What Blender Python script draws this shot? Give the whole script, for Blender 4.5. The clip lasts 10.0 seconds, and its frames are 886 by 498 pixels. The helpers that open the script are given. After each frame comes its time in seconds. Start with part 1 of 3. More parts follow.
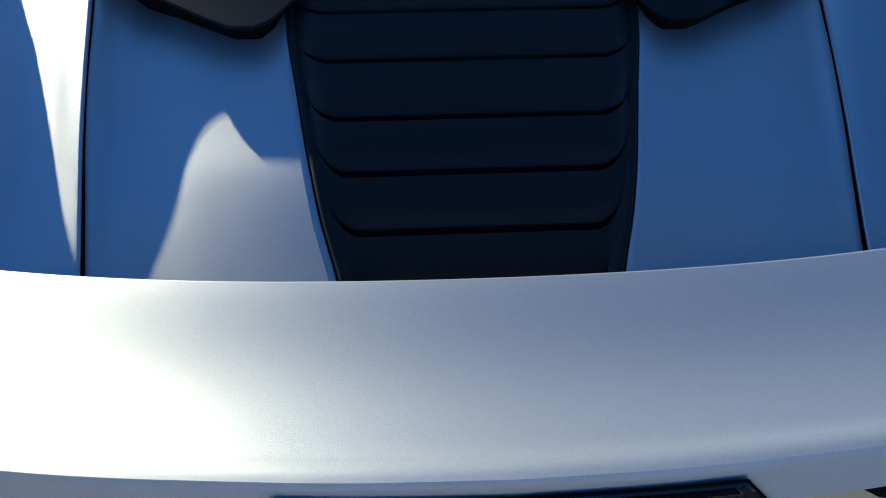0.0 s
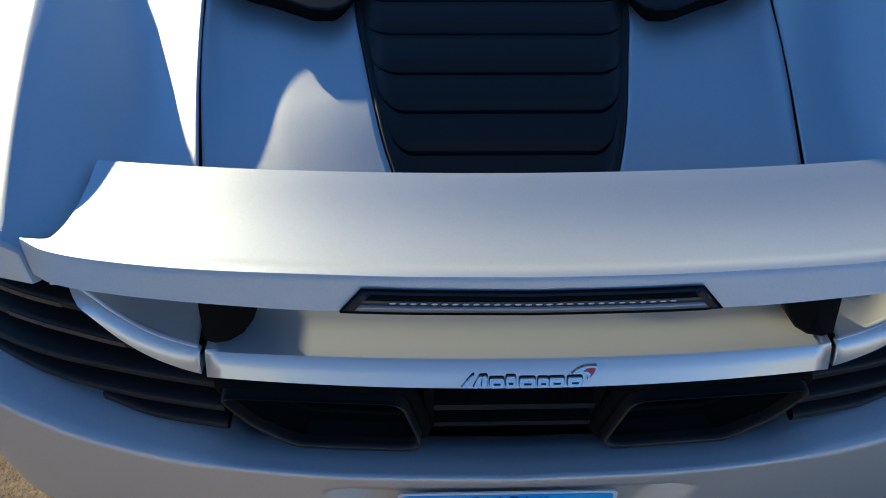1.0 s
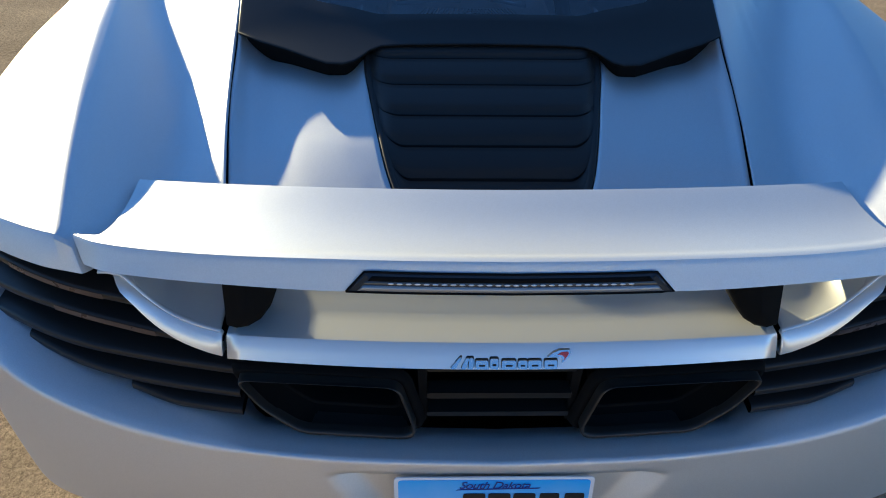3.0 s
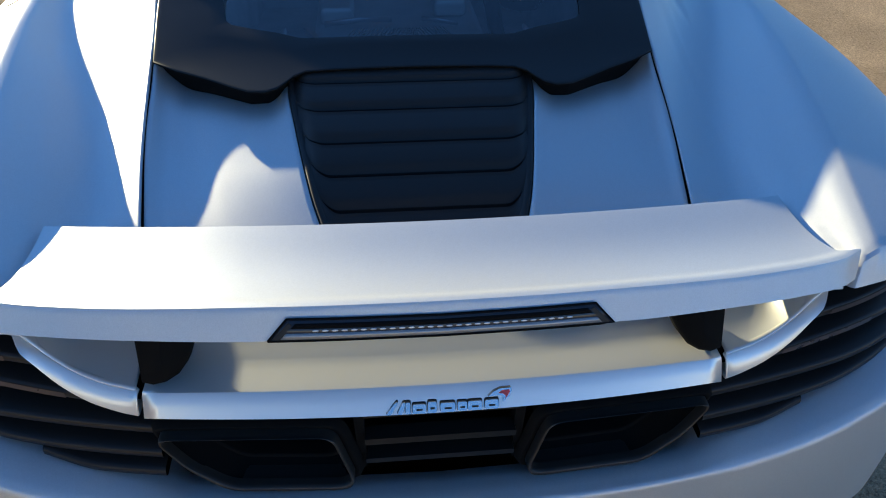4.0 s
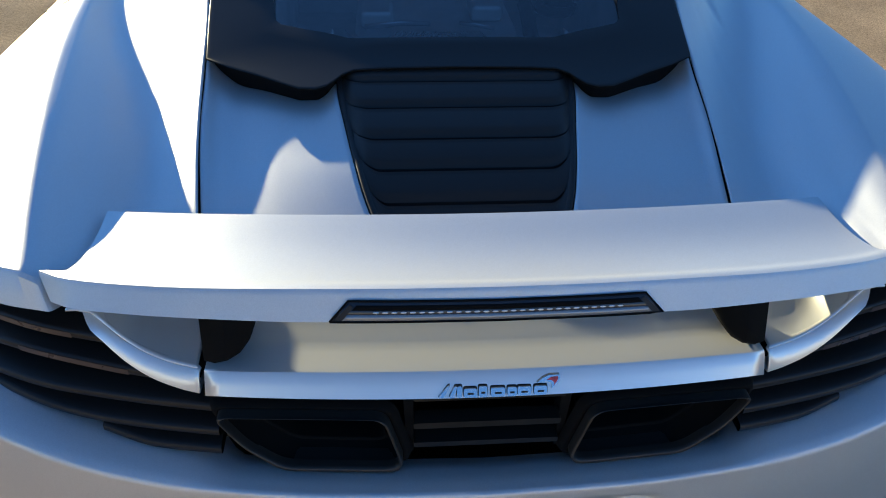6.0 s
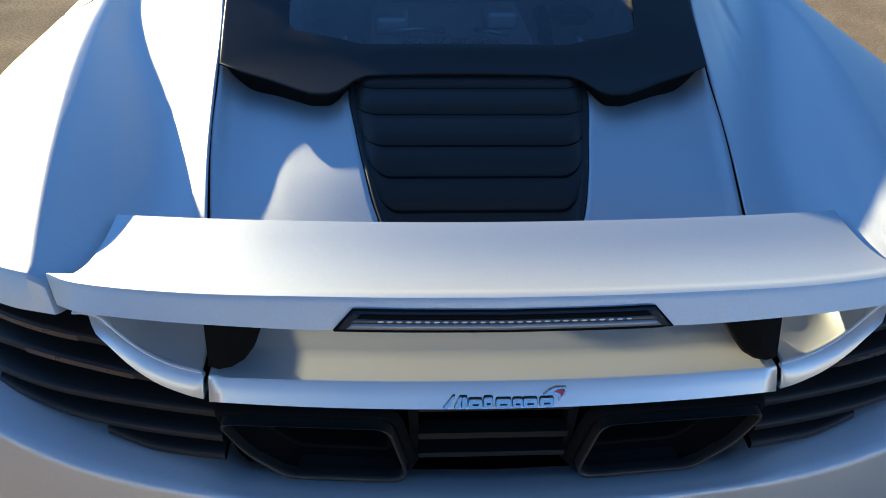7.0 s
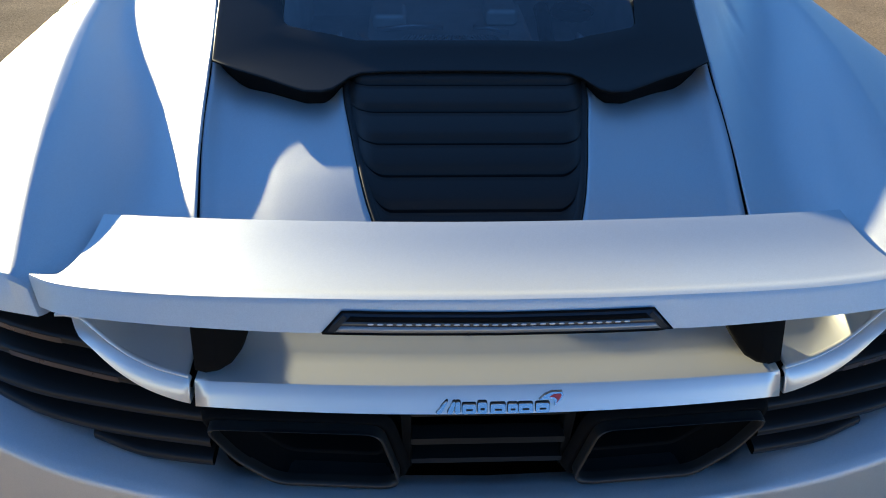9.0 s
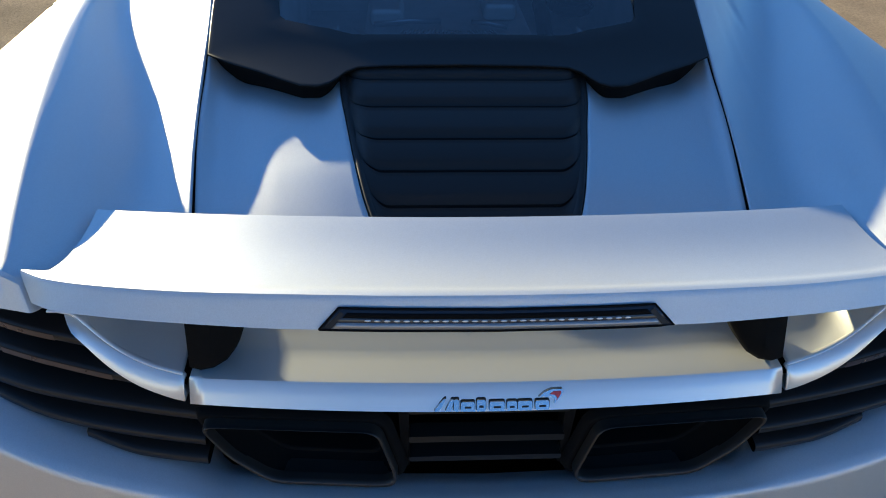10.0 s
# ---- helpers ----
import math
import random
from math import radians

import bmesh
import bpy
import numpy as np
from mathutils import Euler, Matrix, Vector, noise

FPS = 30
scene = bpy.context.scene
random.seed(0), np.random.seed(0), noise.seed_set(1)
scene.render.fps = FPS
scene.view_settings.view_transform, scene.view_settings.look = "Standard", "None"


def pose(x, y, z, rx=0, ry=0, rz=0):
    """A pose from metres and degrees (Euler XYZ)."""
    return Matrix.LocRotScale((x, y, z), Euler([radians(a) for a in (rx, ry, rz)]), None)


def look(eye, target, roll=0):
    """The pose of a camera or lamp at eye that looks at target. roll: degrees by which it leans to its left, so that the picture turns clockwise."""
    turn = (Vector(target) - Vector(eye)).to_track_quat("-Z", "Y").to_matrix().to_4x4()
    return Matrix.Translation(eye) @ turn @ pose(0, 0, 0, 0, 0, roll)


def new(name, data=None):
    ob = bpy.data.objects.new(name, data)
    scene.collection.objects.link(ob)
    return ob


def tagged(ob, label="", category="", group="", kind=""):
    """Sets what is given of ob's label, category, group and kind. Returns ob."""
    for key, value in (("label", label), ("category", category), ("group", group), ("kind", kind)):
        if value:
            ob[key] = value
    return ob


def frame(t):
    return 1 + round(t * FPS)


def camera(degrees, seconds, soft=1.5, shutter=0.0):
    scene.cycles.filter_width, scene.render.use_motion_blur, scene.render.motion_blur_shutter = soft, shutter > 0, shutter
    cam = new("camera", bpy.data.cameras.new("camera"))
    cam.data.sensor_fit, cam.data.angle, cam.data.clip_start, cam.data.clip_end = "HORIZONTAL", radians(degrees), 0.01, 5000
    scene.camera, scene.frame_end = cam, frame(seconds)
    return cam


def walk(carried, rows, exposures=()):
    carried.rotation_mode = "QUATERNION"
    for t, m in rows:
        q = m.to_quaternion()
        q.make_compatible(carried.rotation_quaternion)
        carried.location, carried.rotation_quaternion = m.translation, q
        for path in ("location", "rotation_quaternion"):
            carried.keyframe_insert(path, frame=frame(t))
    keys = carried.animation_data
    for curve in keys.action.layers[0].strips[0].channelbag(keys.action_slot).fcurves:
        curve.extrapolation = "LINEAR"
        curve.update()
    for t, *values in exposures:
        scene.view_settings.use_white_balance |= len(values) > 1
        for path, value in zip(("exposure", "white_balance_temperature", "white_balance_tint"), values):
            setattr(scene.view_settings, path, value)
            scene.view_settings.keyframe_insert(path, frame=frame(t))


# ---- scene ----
cam = camera(62.9, 10.0, soft=1.0)
PATH = [
    (0, (-0.068, -0.149, 1.521), (-0.003, 1.106, -0.035), 0.4),
    (0.5, (-0.09, -0.301, 1.543), (-0.003, 1.031, 0.053), 1.5),
    (1, (-0.121, -0.473, 1.542), (-0.066, 0.948, 0.136), 1.1),
    (1.5, (-0.135, -0.612, 1.542), (-0.131, 0.876, 0.205), 1.2),
    (2, (-0.13, -0.678, 1.535), (-0.164, 0.87, 0.268), 1.4),
    (2.5, (-0.132, -0.684, 1.531), (-0.161, 0.892, 0.3), 1.3),
    (3, (-0.108, -0.664, 1.538), (-0.065, 0.93, 0.331), 1.0),
    (3.2, (-0.092, -0.646, 1.538), (-0.023, 0.953, 0.338), 0.8),
    (4.3, (-0.071, -0.6, 1.53), (0.117, 1.008, 0.356), 1.1),
    (4.5, (-0.077, -0.604, 1.526), (0.115, 1.007, 0.356), 1.2),
    (5, (-0.097, -0.621, 1.528), (0.096, 0.99, 0.359), 1.2),
    (5.5, (-0.118, -0.636, 1.528), (0.065, 0.978, 0.362), 1.3),
    (6, (-0.132, -0.642, 1.529), (0.006, 0.983, 0.372), 1.4),
    (7.5, (-0.112, -0.624, 1.525), (-0.022, 1.013, 0.38), 1.3),
    (8, (-0.108, -0.618, 1.52), (-0.023, 1.019, 0.374), 1.2),
    (8.5, (-0.105, -0.616, 1.516), (-0.021, 1.021, 0.37), 1.3),
    (9, (-0.104, -0.61, 1.513), (-0.02, 1.027, 0.366), 1.2),
    (9.5, (-0.105, -0.603, 1.506), (-0.022, 1.032, 0.358), 1.2),
    (10, (-0.104, -0.601, 1.503), (-0.014, 1.032, 0.351), 1.3),
]
FRONT, ELEV = 50.0, 12.6          # the sun: degrees ahead of the car's left side, and height
walk(cam, [(t, look(eye, target, roll)) for t, eye, target, roll in PATH], exposures=[(0.0, 1.35, 4950, 8), (0.5, 1.0, 5150, 8), (1.0, 1.68, 5370, 8), (1.5, 2.0, 5430, 8), (2.0, 2.18, 5600, 8), (10.0, 2.18, 5540, 8)])

# ---- light ----
world = bpy.data.worlds.new("sky")
scene.world = world
world.use_nodes = True
wn = world.node_tree
sky = wn.nodes.new("ShaderNodeTexSky")
sky.sky_type, sky.sun_disc = "NISHITA", False
sky.sun_elevation, sky.sun_rotation = radians(ELEV), radians(-(90 - FRONT))
sky.altitude, sky.air_density, sky.dust_density, sky.ozone_density = 900.0, 1.0, 0.1, 4.5
wn.nodes["Background"].inputs["Strength"].default_value = 0.052
wn.links.new(sky.outputs["Color"], wn.nodes["Background"].inputs["Color"])
sun_to = Vector((-math.cos(radians(FRONT)) * math.cos(radians(ELEV)), math.sin(radians(FRONT)) * math.cos(radians(ELEV)), math.sin(radians(ELEV))))
sun = new("sun", bpy.data.lights.new("sun", "SUN"))
sun.data.energy, sun.data.angle, sun.data.color = 2.7, radians(0.5), (1.0, 0.8, 0.425)
sun.matrix_world = look(sun_to * 20, (0, 0, 0))


# ---- materials ----
def material(name, base, rough=0.5, metal=0.0, grain=0.0, scale=400.0, vary=0.0, vscale=3.0, coat=0.0, spec=0.5, rvary=0.0):
    m = bpy.data.materials.new(name)
    m.use_nodes = True
    n, l = m.node_tree.nodes, m.node_tree.links
    b = n["Principled BSDF"]
    b.inputs["Base Color"].default_value = (*base, 1)
    b.inputs["Roughness"].default_value, b.inputs["Metallic"].default_value = rough, metal
    b.inputs["Coat Weight"].default_value, b.inputs["Coat Roughness"].default_value = coat, 0.06
    b.inputs["Specular IOR Level"].default_value = spec
    tc = n.new("ShaderNodeTexCoord")
    if vary or rvary:
        nz = n.new("ShaderNodeTexNoise")
        nz.inputs["Scale"].default_value, nz.inputs["Detail"].default_value = vscale, 6
        l.new(tc.outputs["Object"], nz.inputs["Vector"])
    if vary:
        mx = n.new("ShaderNodeMix")
        mx.data_type = "RGBA"
        mx.inputs[6].default_value = (*[c * (1 - vary) for c in base], 1)
        mx.inputs[7].default_value = (*[min(1, c * (1 + vary)) for c in base], 1)
        l.new(nz.outputs["Fac"], mx.inputs[0])
        l.new(mx.outputs[2], b.inputs["Base Color"])
    if rvary:
        mr = n.new("ShaderNodeMapRange")
        mr.inputs[3].default_value, mr.inputs[4].default_value = rough - rvary, rough + rvary
        l.new(nz.outputs["Fac"], mr.inputs[0])
        l.new(mr.outputs[0], b.inputs["Roughness"])
    if grain:
        g = n.new("ShaderNodeTexNoise")
        g.inputs["Scale"].default_value, g.inputs["Detail"].default_value = scale, 3
        l.new(tc.outputs["Object"], g.inputs["Vector"])
        bp = n.new("ShaderNodeBump")
        bp.inputs["Strength"].default_value, bp.inputs["Distance"].default_value = grain, 0.001
        l.new(g.outputs["Fac"], bp.inputs["Height"])
        l.new(bp.outputs["Normal"], b.inputs["Normal"])
    return m


def asphalt():
    m = material("asphalt", (0.2, 0.155, 0.11), 1.0, spec=0.03)
    m.node_tree.nodes["Principled BSDF"].inputs["Diffuse Roughness"].default_value = 0.3
    n, l = m.node_tree.nodes, m.node_tree.links
    b, tc = n["Principled BSDF"], n["Texture Coordinate"]
    grit = n.new("ShaderNodeTexVoronoi")
    grit.inputs["Scale"].default_value = 240
    small = n.new("ShaderNodeTexVoronoi")
    small.inputs["Scale"].default_value = 520
    big = n.new("ShaderNodeTexNoise")
    big.inputs["Scale"].default_value, big.inputs["Detail"].default_value = 1.7, 8
    fine = n.new("ShaderNodeTexNoise")
    fine.inputs["Scale"].default_value, fine.inputs["Detail"].default_value = 70, 9
    for t in (grit, small, big, fine):
        l.new(tc.outputs["Object"], t.inputs["Vector"])
    mixv = n.new("ShaderNodeMix")
    mixv.data_type = "RGBA"
    mixv.inputs[0].default_value = 0.5
    l.new(grit.outputs["Color"], mixv.inputs[6])
    l.new(small.outputs["Color"], mixv.inputs[7])
    bw = n.new("ShaderNodeRGBToBW")
    l.new(mixv.outputs[2], bw.inputs[0])
    add = n.new("ShaderNodeMath")
    add.operation = "MULTIPLY_ADD"
    add.inputs[1].default_value = 0.55
    l.new(bw.outputs[0], add.inputs[0])
    half = n.new("ShaderNodeMath")
    half.operation = "MULTIPLY"
    half.inputs[1].default_value = 0.5
    l.new(fine.outputs["Fac"], half.inputs[0])
    l.new(half.outputs[0], add.inputs[2])
    ramp = n.new("ShaderNodeValToRGB")
    ramp.color_ramp.elements[0].color, ramp.color_ramp.elements[0].position = (0.18, 0.125, 0.074, 1), 0.25
    ramp.color_ramp.elements[1].color, ramp.color_ramp.elements[1].position = (0.86, 0.62, 0.375, 1), 0.75
    l.new(add.outputs[0], ramp.inputs["Fac"])
    stain = n.new("ShaderNodeMapRange")
    stain.inputs[1].default_value, stain.inputs[2].default_value = 0.3, 0.7
    stain.inputs[3].default_value, stain.inputs[4].default_value = 0.6, 0.95
    l.new(big.outputs["Fac"], stain.inputs[0])
    mx = n.new("ShaderNodeMix")
    mx.data_type, mx.blend_type = "RGBA", "MULTIPLY"
    mx.inputs[0].default_value = 1.0
    l.new(ramp.outputs["Color"], mx.inputs[6])
    l.new(stain.outputs[0], mx.inputs[7])
    l.new(mx.outputs[2], b.inputs["Base Color"])
    hgt = n.new("ShaderNodeMath")
    hgt.operation = "MULTIPLY_ADD"
    hgt.inputs[1].default_value = -0.8
    l.new(grit.outputs["Distance"], hgt.inputs[0])
    l.new(fine.outputs["Fac"], hgt.inputs[2])
    bp = n.new("ShaderNodeBump")
    bp.inputs["Strength"].default_value, bp.inputs["Distance"].default_value = 0.9, 0.004
    l.new(hgt.outputs[0], bp.inputs["Height"])
    l.new(bp.outputs["Normal"], b.inputs["Normal"])
    return m


PAINT = material("silver_paint", (0.6, 0.605, 0.61), 0.48, 0.66, 0.3, 1100, coat=0.0, rvary=0.008, vscale=9)


def add_flake(m, scale, amount):
    """Fine metallic flake: each grain a little lighter or darker."""
    n, l = m.node_tree.nodes, m.node_tree.links
    b = n["Principled BSDF"]
    base = b.inputs["Base Color"].default_value[:3]
    vor, bw, mx = n.new("ShaderNodeTexVoronoi"), n.new("ShaderNodeRGBToBW"), n.new("ShaderNodeMix")
    vor.inputs["Scale"].default_value = scale
    mx.data_type = "RGBA"
    mx.inputs[6].default_value = (*[c * (1 - amount) for c in base], 1)
    mx.inputs[7].default_value = (*[min(1, c * (1 + amount)) for c in base], 1)
    l.new(n["Texture Coordinate"].outputs["Object"], vor.inputs["Vector"])
    l.new(vor.outputs["Color"], bw.inputs[0])
    l.new(bw.outputs[0], mx.inputs[0])
    l.new(mx.outputs[2], b.inputs["Base Color"])


add_flake(PAINT, 900, 0.055)
GLOSS_PAINT = material("glossy_silver_paint", (0.72, 0.725, 0.71), 0.3, 0.5, coat=1.0, rvary=0.02, vscale=8)
BLACK = material("satin_black_plastic", (0.011, 0.011, 0.011), 0.5, 0, 0.06, 900, rvary=0.06, vscale=14, spec=0.3)
GLOSS_BLACK = material("gloss_black", (0.014, 0.0135, 0.0125), 0.36, rvary=0.05, vscale=10, spec=0.22)
LOUVRE = material("matt_black_louvre", (0.02, 0.019, 0.018), 0.5, 0, 0.08, 1200, rvary=0.05, vscale=12, spec=0.25)
SLAT = material("dark_grille_slat", (0.014, 0.012, 0.011), 0.4, rvary=0.08, vscale=20, spec=0.28)
RUBBER_SHADE = material("rubber_seal_and_shade", (0.005, 0.005, 0.005), 0.85, spec=0.1)
STEEL = material("dark_exhaust_steel", (0.04, 0.036, 0.032), 0.42, 0.4, rvary=0.1, vscale=25)
SOOT = material("soot", (0.005, 0.005, 0.005), 0.85, spec=0.12, rvary=0.05, vscale=30)
CHROME = material("chrome", (0.6, 0.6, 0.6), 0.22, 1.0)
RED = material("red_enamel", (0.5, 0.03, 0.02), 0.25, coat=0.5)
SMOKED = material("smoked_lens", (0.03, 0.033, 0.04), 0.14, spec=0.5)
REFLECTOR = material("grey_lamp_reflector", (0.32, 0.33, 0.34), 0.3, 0.5, rvary=0.05, vscale=40)
LED = material("clear_lens_beads", (0.7, 0.71, 0.72), 0.15, 0.6)
ASPHALT = asphalt()
YELLOW = material("worn_yellow_road_paint", (0.42, 0.25, 0.03), 0.8, 0, 0.5, 120, 0.3, 30)
BOLT = material("dull_grey_screw", (0.35, 0.34, 0.32), 0.5, 0.4)
ENGINE = material("cast_grey_alloy", (0.55, 0.55, 0.54), 0.45, 0.4, 0.1, 300, 0.2, 12)
BAY = material("engine_bay_dark", (0.5, 0.5, 0.5), 0.6, vary=0.3, vscale=8)
TYRE = material("tyre_rubber", (0.015, 0.015, 0.015), 0.8)
RIM = material("silver_rim", (0.5, 0.5, 0.52), 0.3, 0.9)
PLATE_WHITE = material("plate_white", (0.75, 0.77, 0.8), 0.4)
INK = material("black_ink", (0.012, 0.012, 0.014), 0.45)
NAVY = material("navy_ink", (0.02, 0.04, 0.25), 0.45)
GREY_ROCK = material("printed_grey_rock", (0.3, 0.29, 0.28), 0.45, vary=0.5, vscale=60)
LENS = material("dull_lamp_lens", (0.05, 0.034, 0.032), 0.3, rvary=0.1, vscale=60)
STICKER = material("blue_sticker", (0.03, 0.16, 0.6), 0.35)


def glass_material():
    m = bpy.data.materials.new("tinted_glass")
    m.use_nodes = True
    n, l = m.node_tree.nodes, m.node_tree.links
    n.remove(n["Principled BSDF"])
    tr, gl, mx, fr = n.new("ShaderNodeBsdfTransparent"), n.new("ShaderNodeBsdfGlossy"), n.new("ShaderNodeMixShader"), n.new("ShaderNodeFresnel")
    tr.inputs["Color"].default_value = (0.85, 0.87, 0.88, 1)
    gl.inputs["Roughness"].default_value = 0.03
    fr.inputs["IOR"].default_value = 1.9
    l.new(fr.outputs[0], mx.inputs[0]), l.new(tr.outputs[0], mx.inputs[1]), l.new(gl.outputs[0], mx.inputs[2])
    l.new(mx.outputs[0], n["Material Output"].inputs["Surface"])
    return m


GLASS = glass_material()


def plate_sky():
    m = material("printed_plate_sky", (0.05, 0.35, 0.8), 0.35)
    n, l = m.node_tree.nodes, m.node_tree.links
    nz = n.new("ShaderNodeTexNoise")
    nz.inputs["Scale"].default_value, nz.inputs["Detail"].default_value = 14, 4
    sp, ad, rp = n.new("ShaderNodeSeparateXYZ"), n.new("ShaderNodeMath"), n.new("ShaderNodeValToRGB")
    l.new(n["Texture Coordinate"].outputs["Object"], nz.inputs["Vector"])
    l.new(n["Texture Coordinate"].outputs["Object"], sp.inputs[0])
    ad.operation = "MULTIPLY_ADD"
    ad.inputs[1].default_value = 0.06
    l.new(nz.outputs["Fac"], ad.inputs[0]), l.new(sp.outputs["Z"], ad.inputs[2])
    mr = n.new("ShaderNodeMapRange")
    mr.inputs[1].default_value, mr.inputs[2].default_value = 0.51, 0.63
    l.new(ad.outputs[0], mr.inputs[0])
    rp.color_ramp.elements[0].color, rp.color_ramp.elements[1].color = (0.5, 0.72, 0.95, 1), (0.05, 0.42, 0.95, 1)
    l.new(mr.outputs[0], rp.inputs["Fac"])
    l.new(rp.outputs["Color"], n["Principled BSDF"].inputs["Base Color"])
    return m


PLATE_SKY = plate_sky()


# ---- building helpers ----
def curve1(xs, ys):
    """A smooth monotone curve through the points."""
    xs, ys = np.array(xs, float), np.array(ys, float)
    h, d = np.diff(xs), np.diff(ys) / np.diff(xs)
    m = np.r_[d[0], [0 if a * b <= 0 else 3 * (h0 + h1) / ((2 * h1 + h0) / a + (h1 + 2 * h0) / b) for a, b, h0, h1 in zip(d[:-1], d[1:], h[:-1], h[1:])], d[-1]]

    def f(x):
        k = int(np.clip(np.searchsorted(xs, x) - 1, 0, len(h) - 1))
        t = (min(max(x, xs[0]), xs[-1]) - xs[k]) / h[k]
        y = (1 + 2 * t) * (1 - t) ** 2 * ys[k] + t * (1 - t) ** 2 * h[k] * m[k] + t * t * (3 - 2 * t) * ys[k + 1] + t * t * (t - 1) * h[k] * m[k + 1]
        return float(y) + (m[0] * (x - xs[0]) if x < xs[0] else m[-1] * (x - xs[-1]) if x > xs[-1] else 0)
    return f


def part(name, bm, mat, parent=None, label="", smooth=True, thick=0.0, bevel=0.0, sharp=0):
    bm.normal_update()
    me = bpy.data.meshes.new(name)
    bm.to_mesh(me)
    bm.free()
    me.materials.append(mat)
    if smooth:
        for p in me.polygons:
            p.use_smooth = True
    if sharp:
        me.set_sharp_from_angle(angle=radians(sharp))
    ob = new(name, me)
    ob.parent = parent
    if label:
        tagged(ob, label)
    if thick:
        s = ob.modifiers.new("thickness", "SOLIDIFY")
        s.thickness, s.offset = thick, -1
    if bevel:
        b = ob.modifiers.new("edge", "BEVEL")
        b.width, b.segments, b.limit_method, b.angle_limit = bevel, 3, "ANGLE", radians(35)
        ob.modifiers.new("normals", "WEIGHTED_NORMAL")
    return ob


def sheet(rows, closed=False, flip=False):
    """A mesh from rows of points."""
    bm = bmesh.new()
    v = [[bm.verts.new(p) for p in r] for r in rows]
    for a, b in zip(v[:-1], v[1:]):
        k = len(a)
        for i in range(k if closed else k - 1):
            j = (i + 1) % k
            q = (a[i], a[j], b[j], b[i])
            bm.faces.new(q[::-1] if flip else q)
    return bm


def mirror(bm):
    for v in bm.verts:
        v.co.x = -v.co.x
    bmesh.ops.reverse_faces(bm, faces=bm.faces)
    return bm


def merged(*bms):
    out = bms[0]
    for b in bms[1:]:
        me = bpy.data.meshes.new("joining")
        b.to_mesh(me)
        b.free()
        out.from_mesh(me)
        bpy.data.meshes.remove(me)
    return out


def box(x0, x1, y0, y1, z0, z1):
    bm = bmesh.new()
    bmesh.ops.create_cube(bm, size=1)
    for v in bm.verts:
        v.co = Vector(((x0 + x1) / 2 + v.co.x * (x1 - x0), (y0 + y1) / 2 + v.co.y * (y1 - y0), (z0 + z1) / 2 + v.co.z * (z1 - z0)))
    return bm


def prism(points, depth):
    """A flat outline (x, z) at the front, extruded along y by depth; points are 3D."""
    bm = bmesh.new()
    a = [bm.verts.new(p) for p in points]
    b = [bm.verts.new(Vector(p) + Vector(depth)) for p in points]
    bm.faces.new(a), bm.faces.new(b[::-1])
    for i in range(len(a)):
        j = (i + 1) % len(a)
        bm.faces.new((a[j], a[i], b[i], b[j]))
    bmesh.ops.recalc_face_normals(bm, faces=bm.faces)
    return bm


def rounded(points, r, n=5):
    """An outline with its corners rounded."""
    out = []
    for i, p in enumerate(points):
        a, p, b = Vector(points[i - 1]), Vector(p), Vector(points[(i + 1) % len(points)])
        ra = min(r, (a - p).length * 0.45)
        rb = min(r, (b - p).length * 0.45)
        p0, p1 = p + (a - p).normalized() * ra, p + (b - p).normalized() * rb
        for k in range(n + 1):
            t = k / n
            out.append((1 - t) ** 2 * p0 + 2 * t * (1 - t) * p + t * t * p1)
    return out


def tube(path, r, n=10, cap=True):
    bm = bmesh.new()
    rings = []
    for i, p in enumerate(path):
        p = Vector(p)
        d = (Vector(path[min(i + 1, len(path) - 1)]) - Vector(path[max(i - 1, 0)])).normalized()
        u = d.cross(Vector((0, 0, 1)) if abs(d.z) < 0.9 else Vector((1, 0, 0))).normalized()
        w = d.cross(u)
        rings.append([bm.verts.new(p + r * (math.cos(a) * u + math.sin(a) * w)) for a in (2 * math.pi * k / n for k in range(n))])
    for a, b in zip(rings[:-1], rings[1:]):
        for i in range(n):
            bm.faces.new((a[i], a[(i + 1) % n], b[(i + 1) % n], b[i]))
    if cap:
        bm.faces.new(rings[0][::-1]), bm.faces.new(rings[-1])
    bmesh.ops.recalc_face_normals(bm, faces=bm.faces)
    return bm


def lerp(a, b, t):
    return a + (b - a) * t


def smooth01(t):
    t = min(max(t, 0), 1)
    return t * t * (3 - 2 * t)


# ---- ground ----
GROUND = -0.045
bm = sheet([[(x, y, GROUND) for x in (-300, -12, -4, 4, 12, 300)] for y in (-300, -12, -4, 4, 12, 300)], flip=True)
ground = tagged(part("ground", bm, ASPHALT, smooth=False), "sunlit tan weathered asphalt car park, coarse grit", "asphalt", kind="structure")
BOUNCE_WALL = material("pale_bounce_wall", (0.6, 0.61, 0.62), 0.85, 0, 0.4, 60, 0.08, 1.5)
bm = merged(box(-140, 140, -24.3, -24.0, GROUND, 4.2), box(-140.1, 140.1, -24.4, -23.94, 4.204, 4.3))
wall = tagged(part("bounce_wall_south", bm, BOUNCE_WALL, smooth=False), "unseen pale wall added to bounce light onto the car's rear", "wall", kind="structure")
d, s = Vector((0.57, -0.82, 0)), Vector((0.82, 0.57, 0))
c0 = Vector((-0.71, 0.34, GROUND + 0.004))
rows = []
for k in range(61):
    p = c0 + d * lerp(-0.6, 1.6, k / 60)
    w0, w1 = (0.052 + 0.004 * noise.noise((k * 0.7, o, 0)) for o in (0, 9))
    rows.append([p - s * w0, p + s * (w1 + 0.09)])
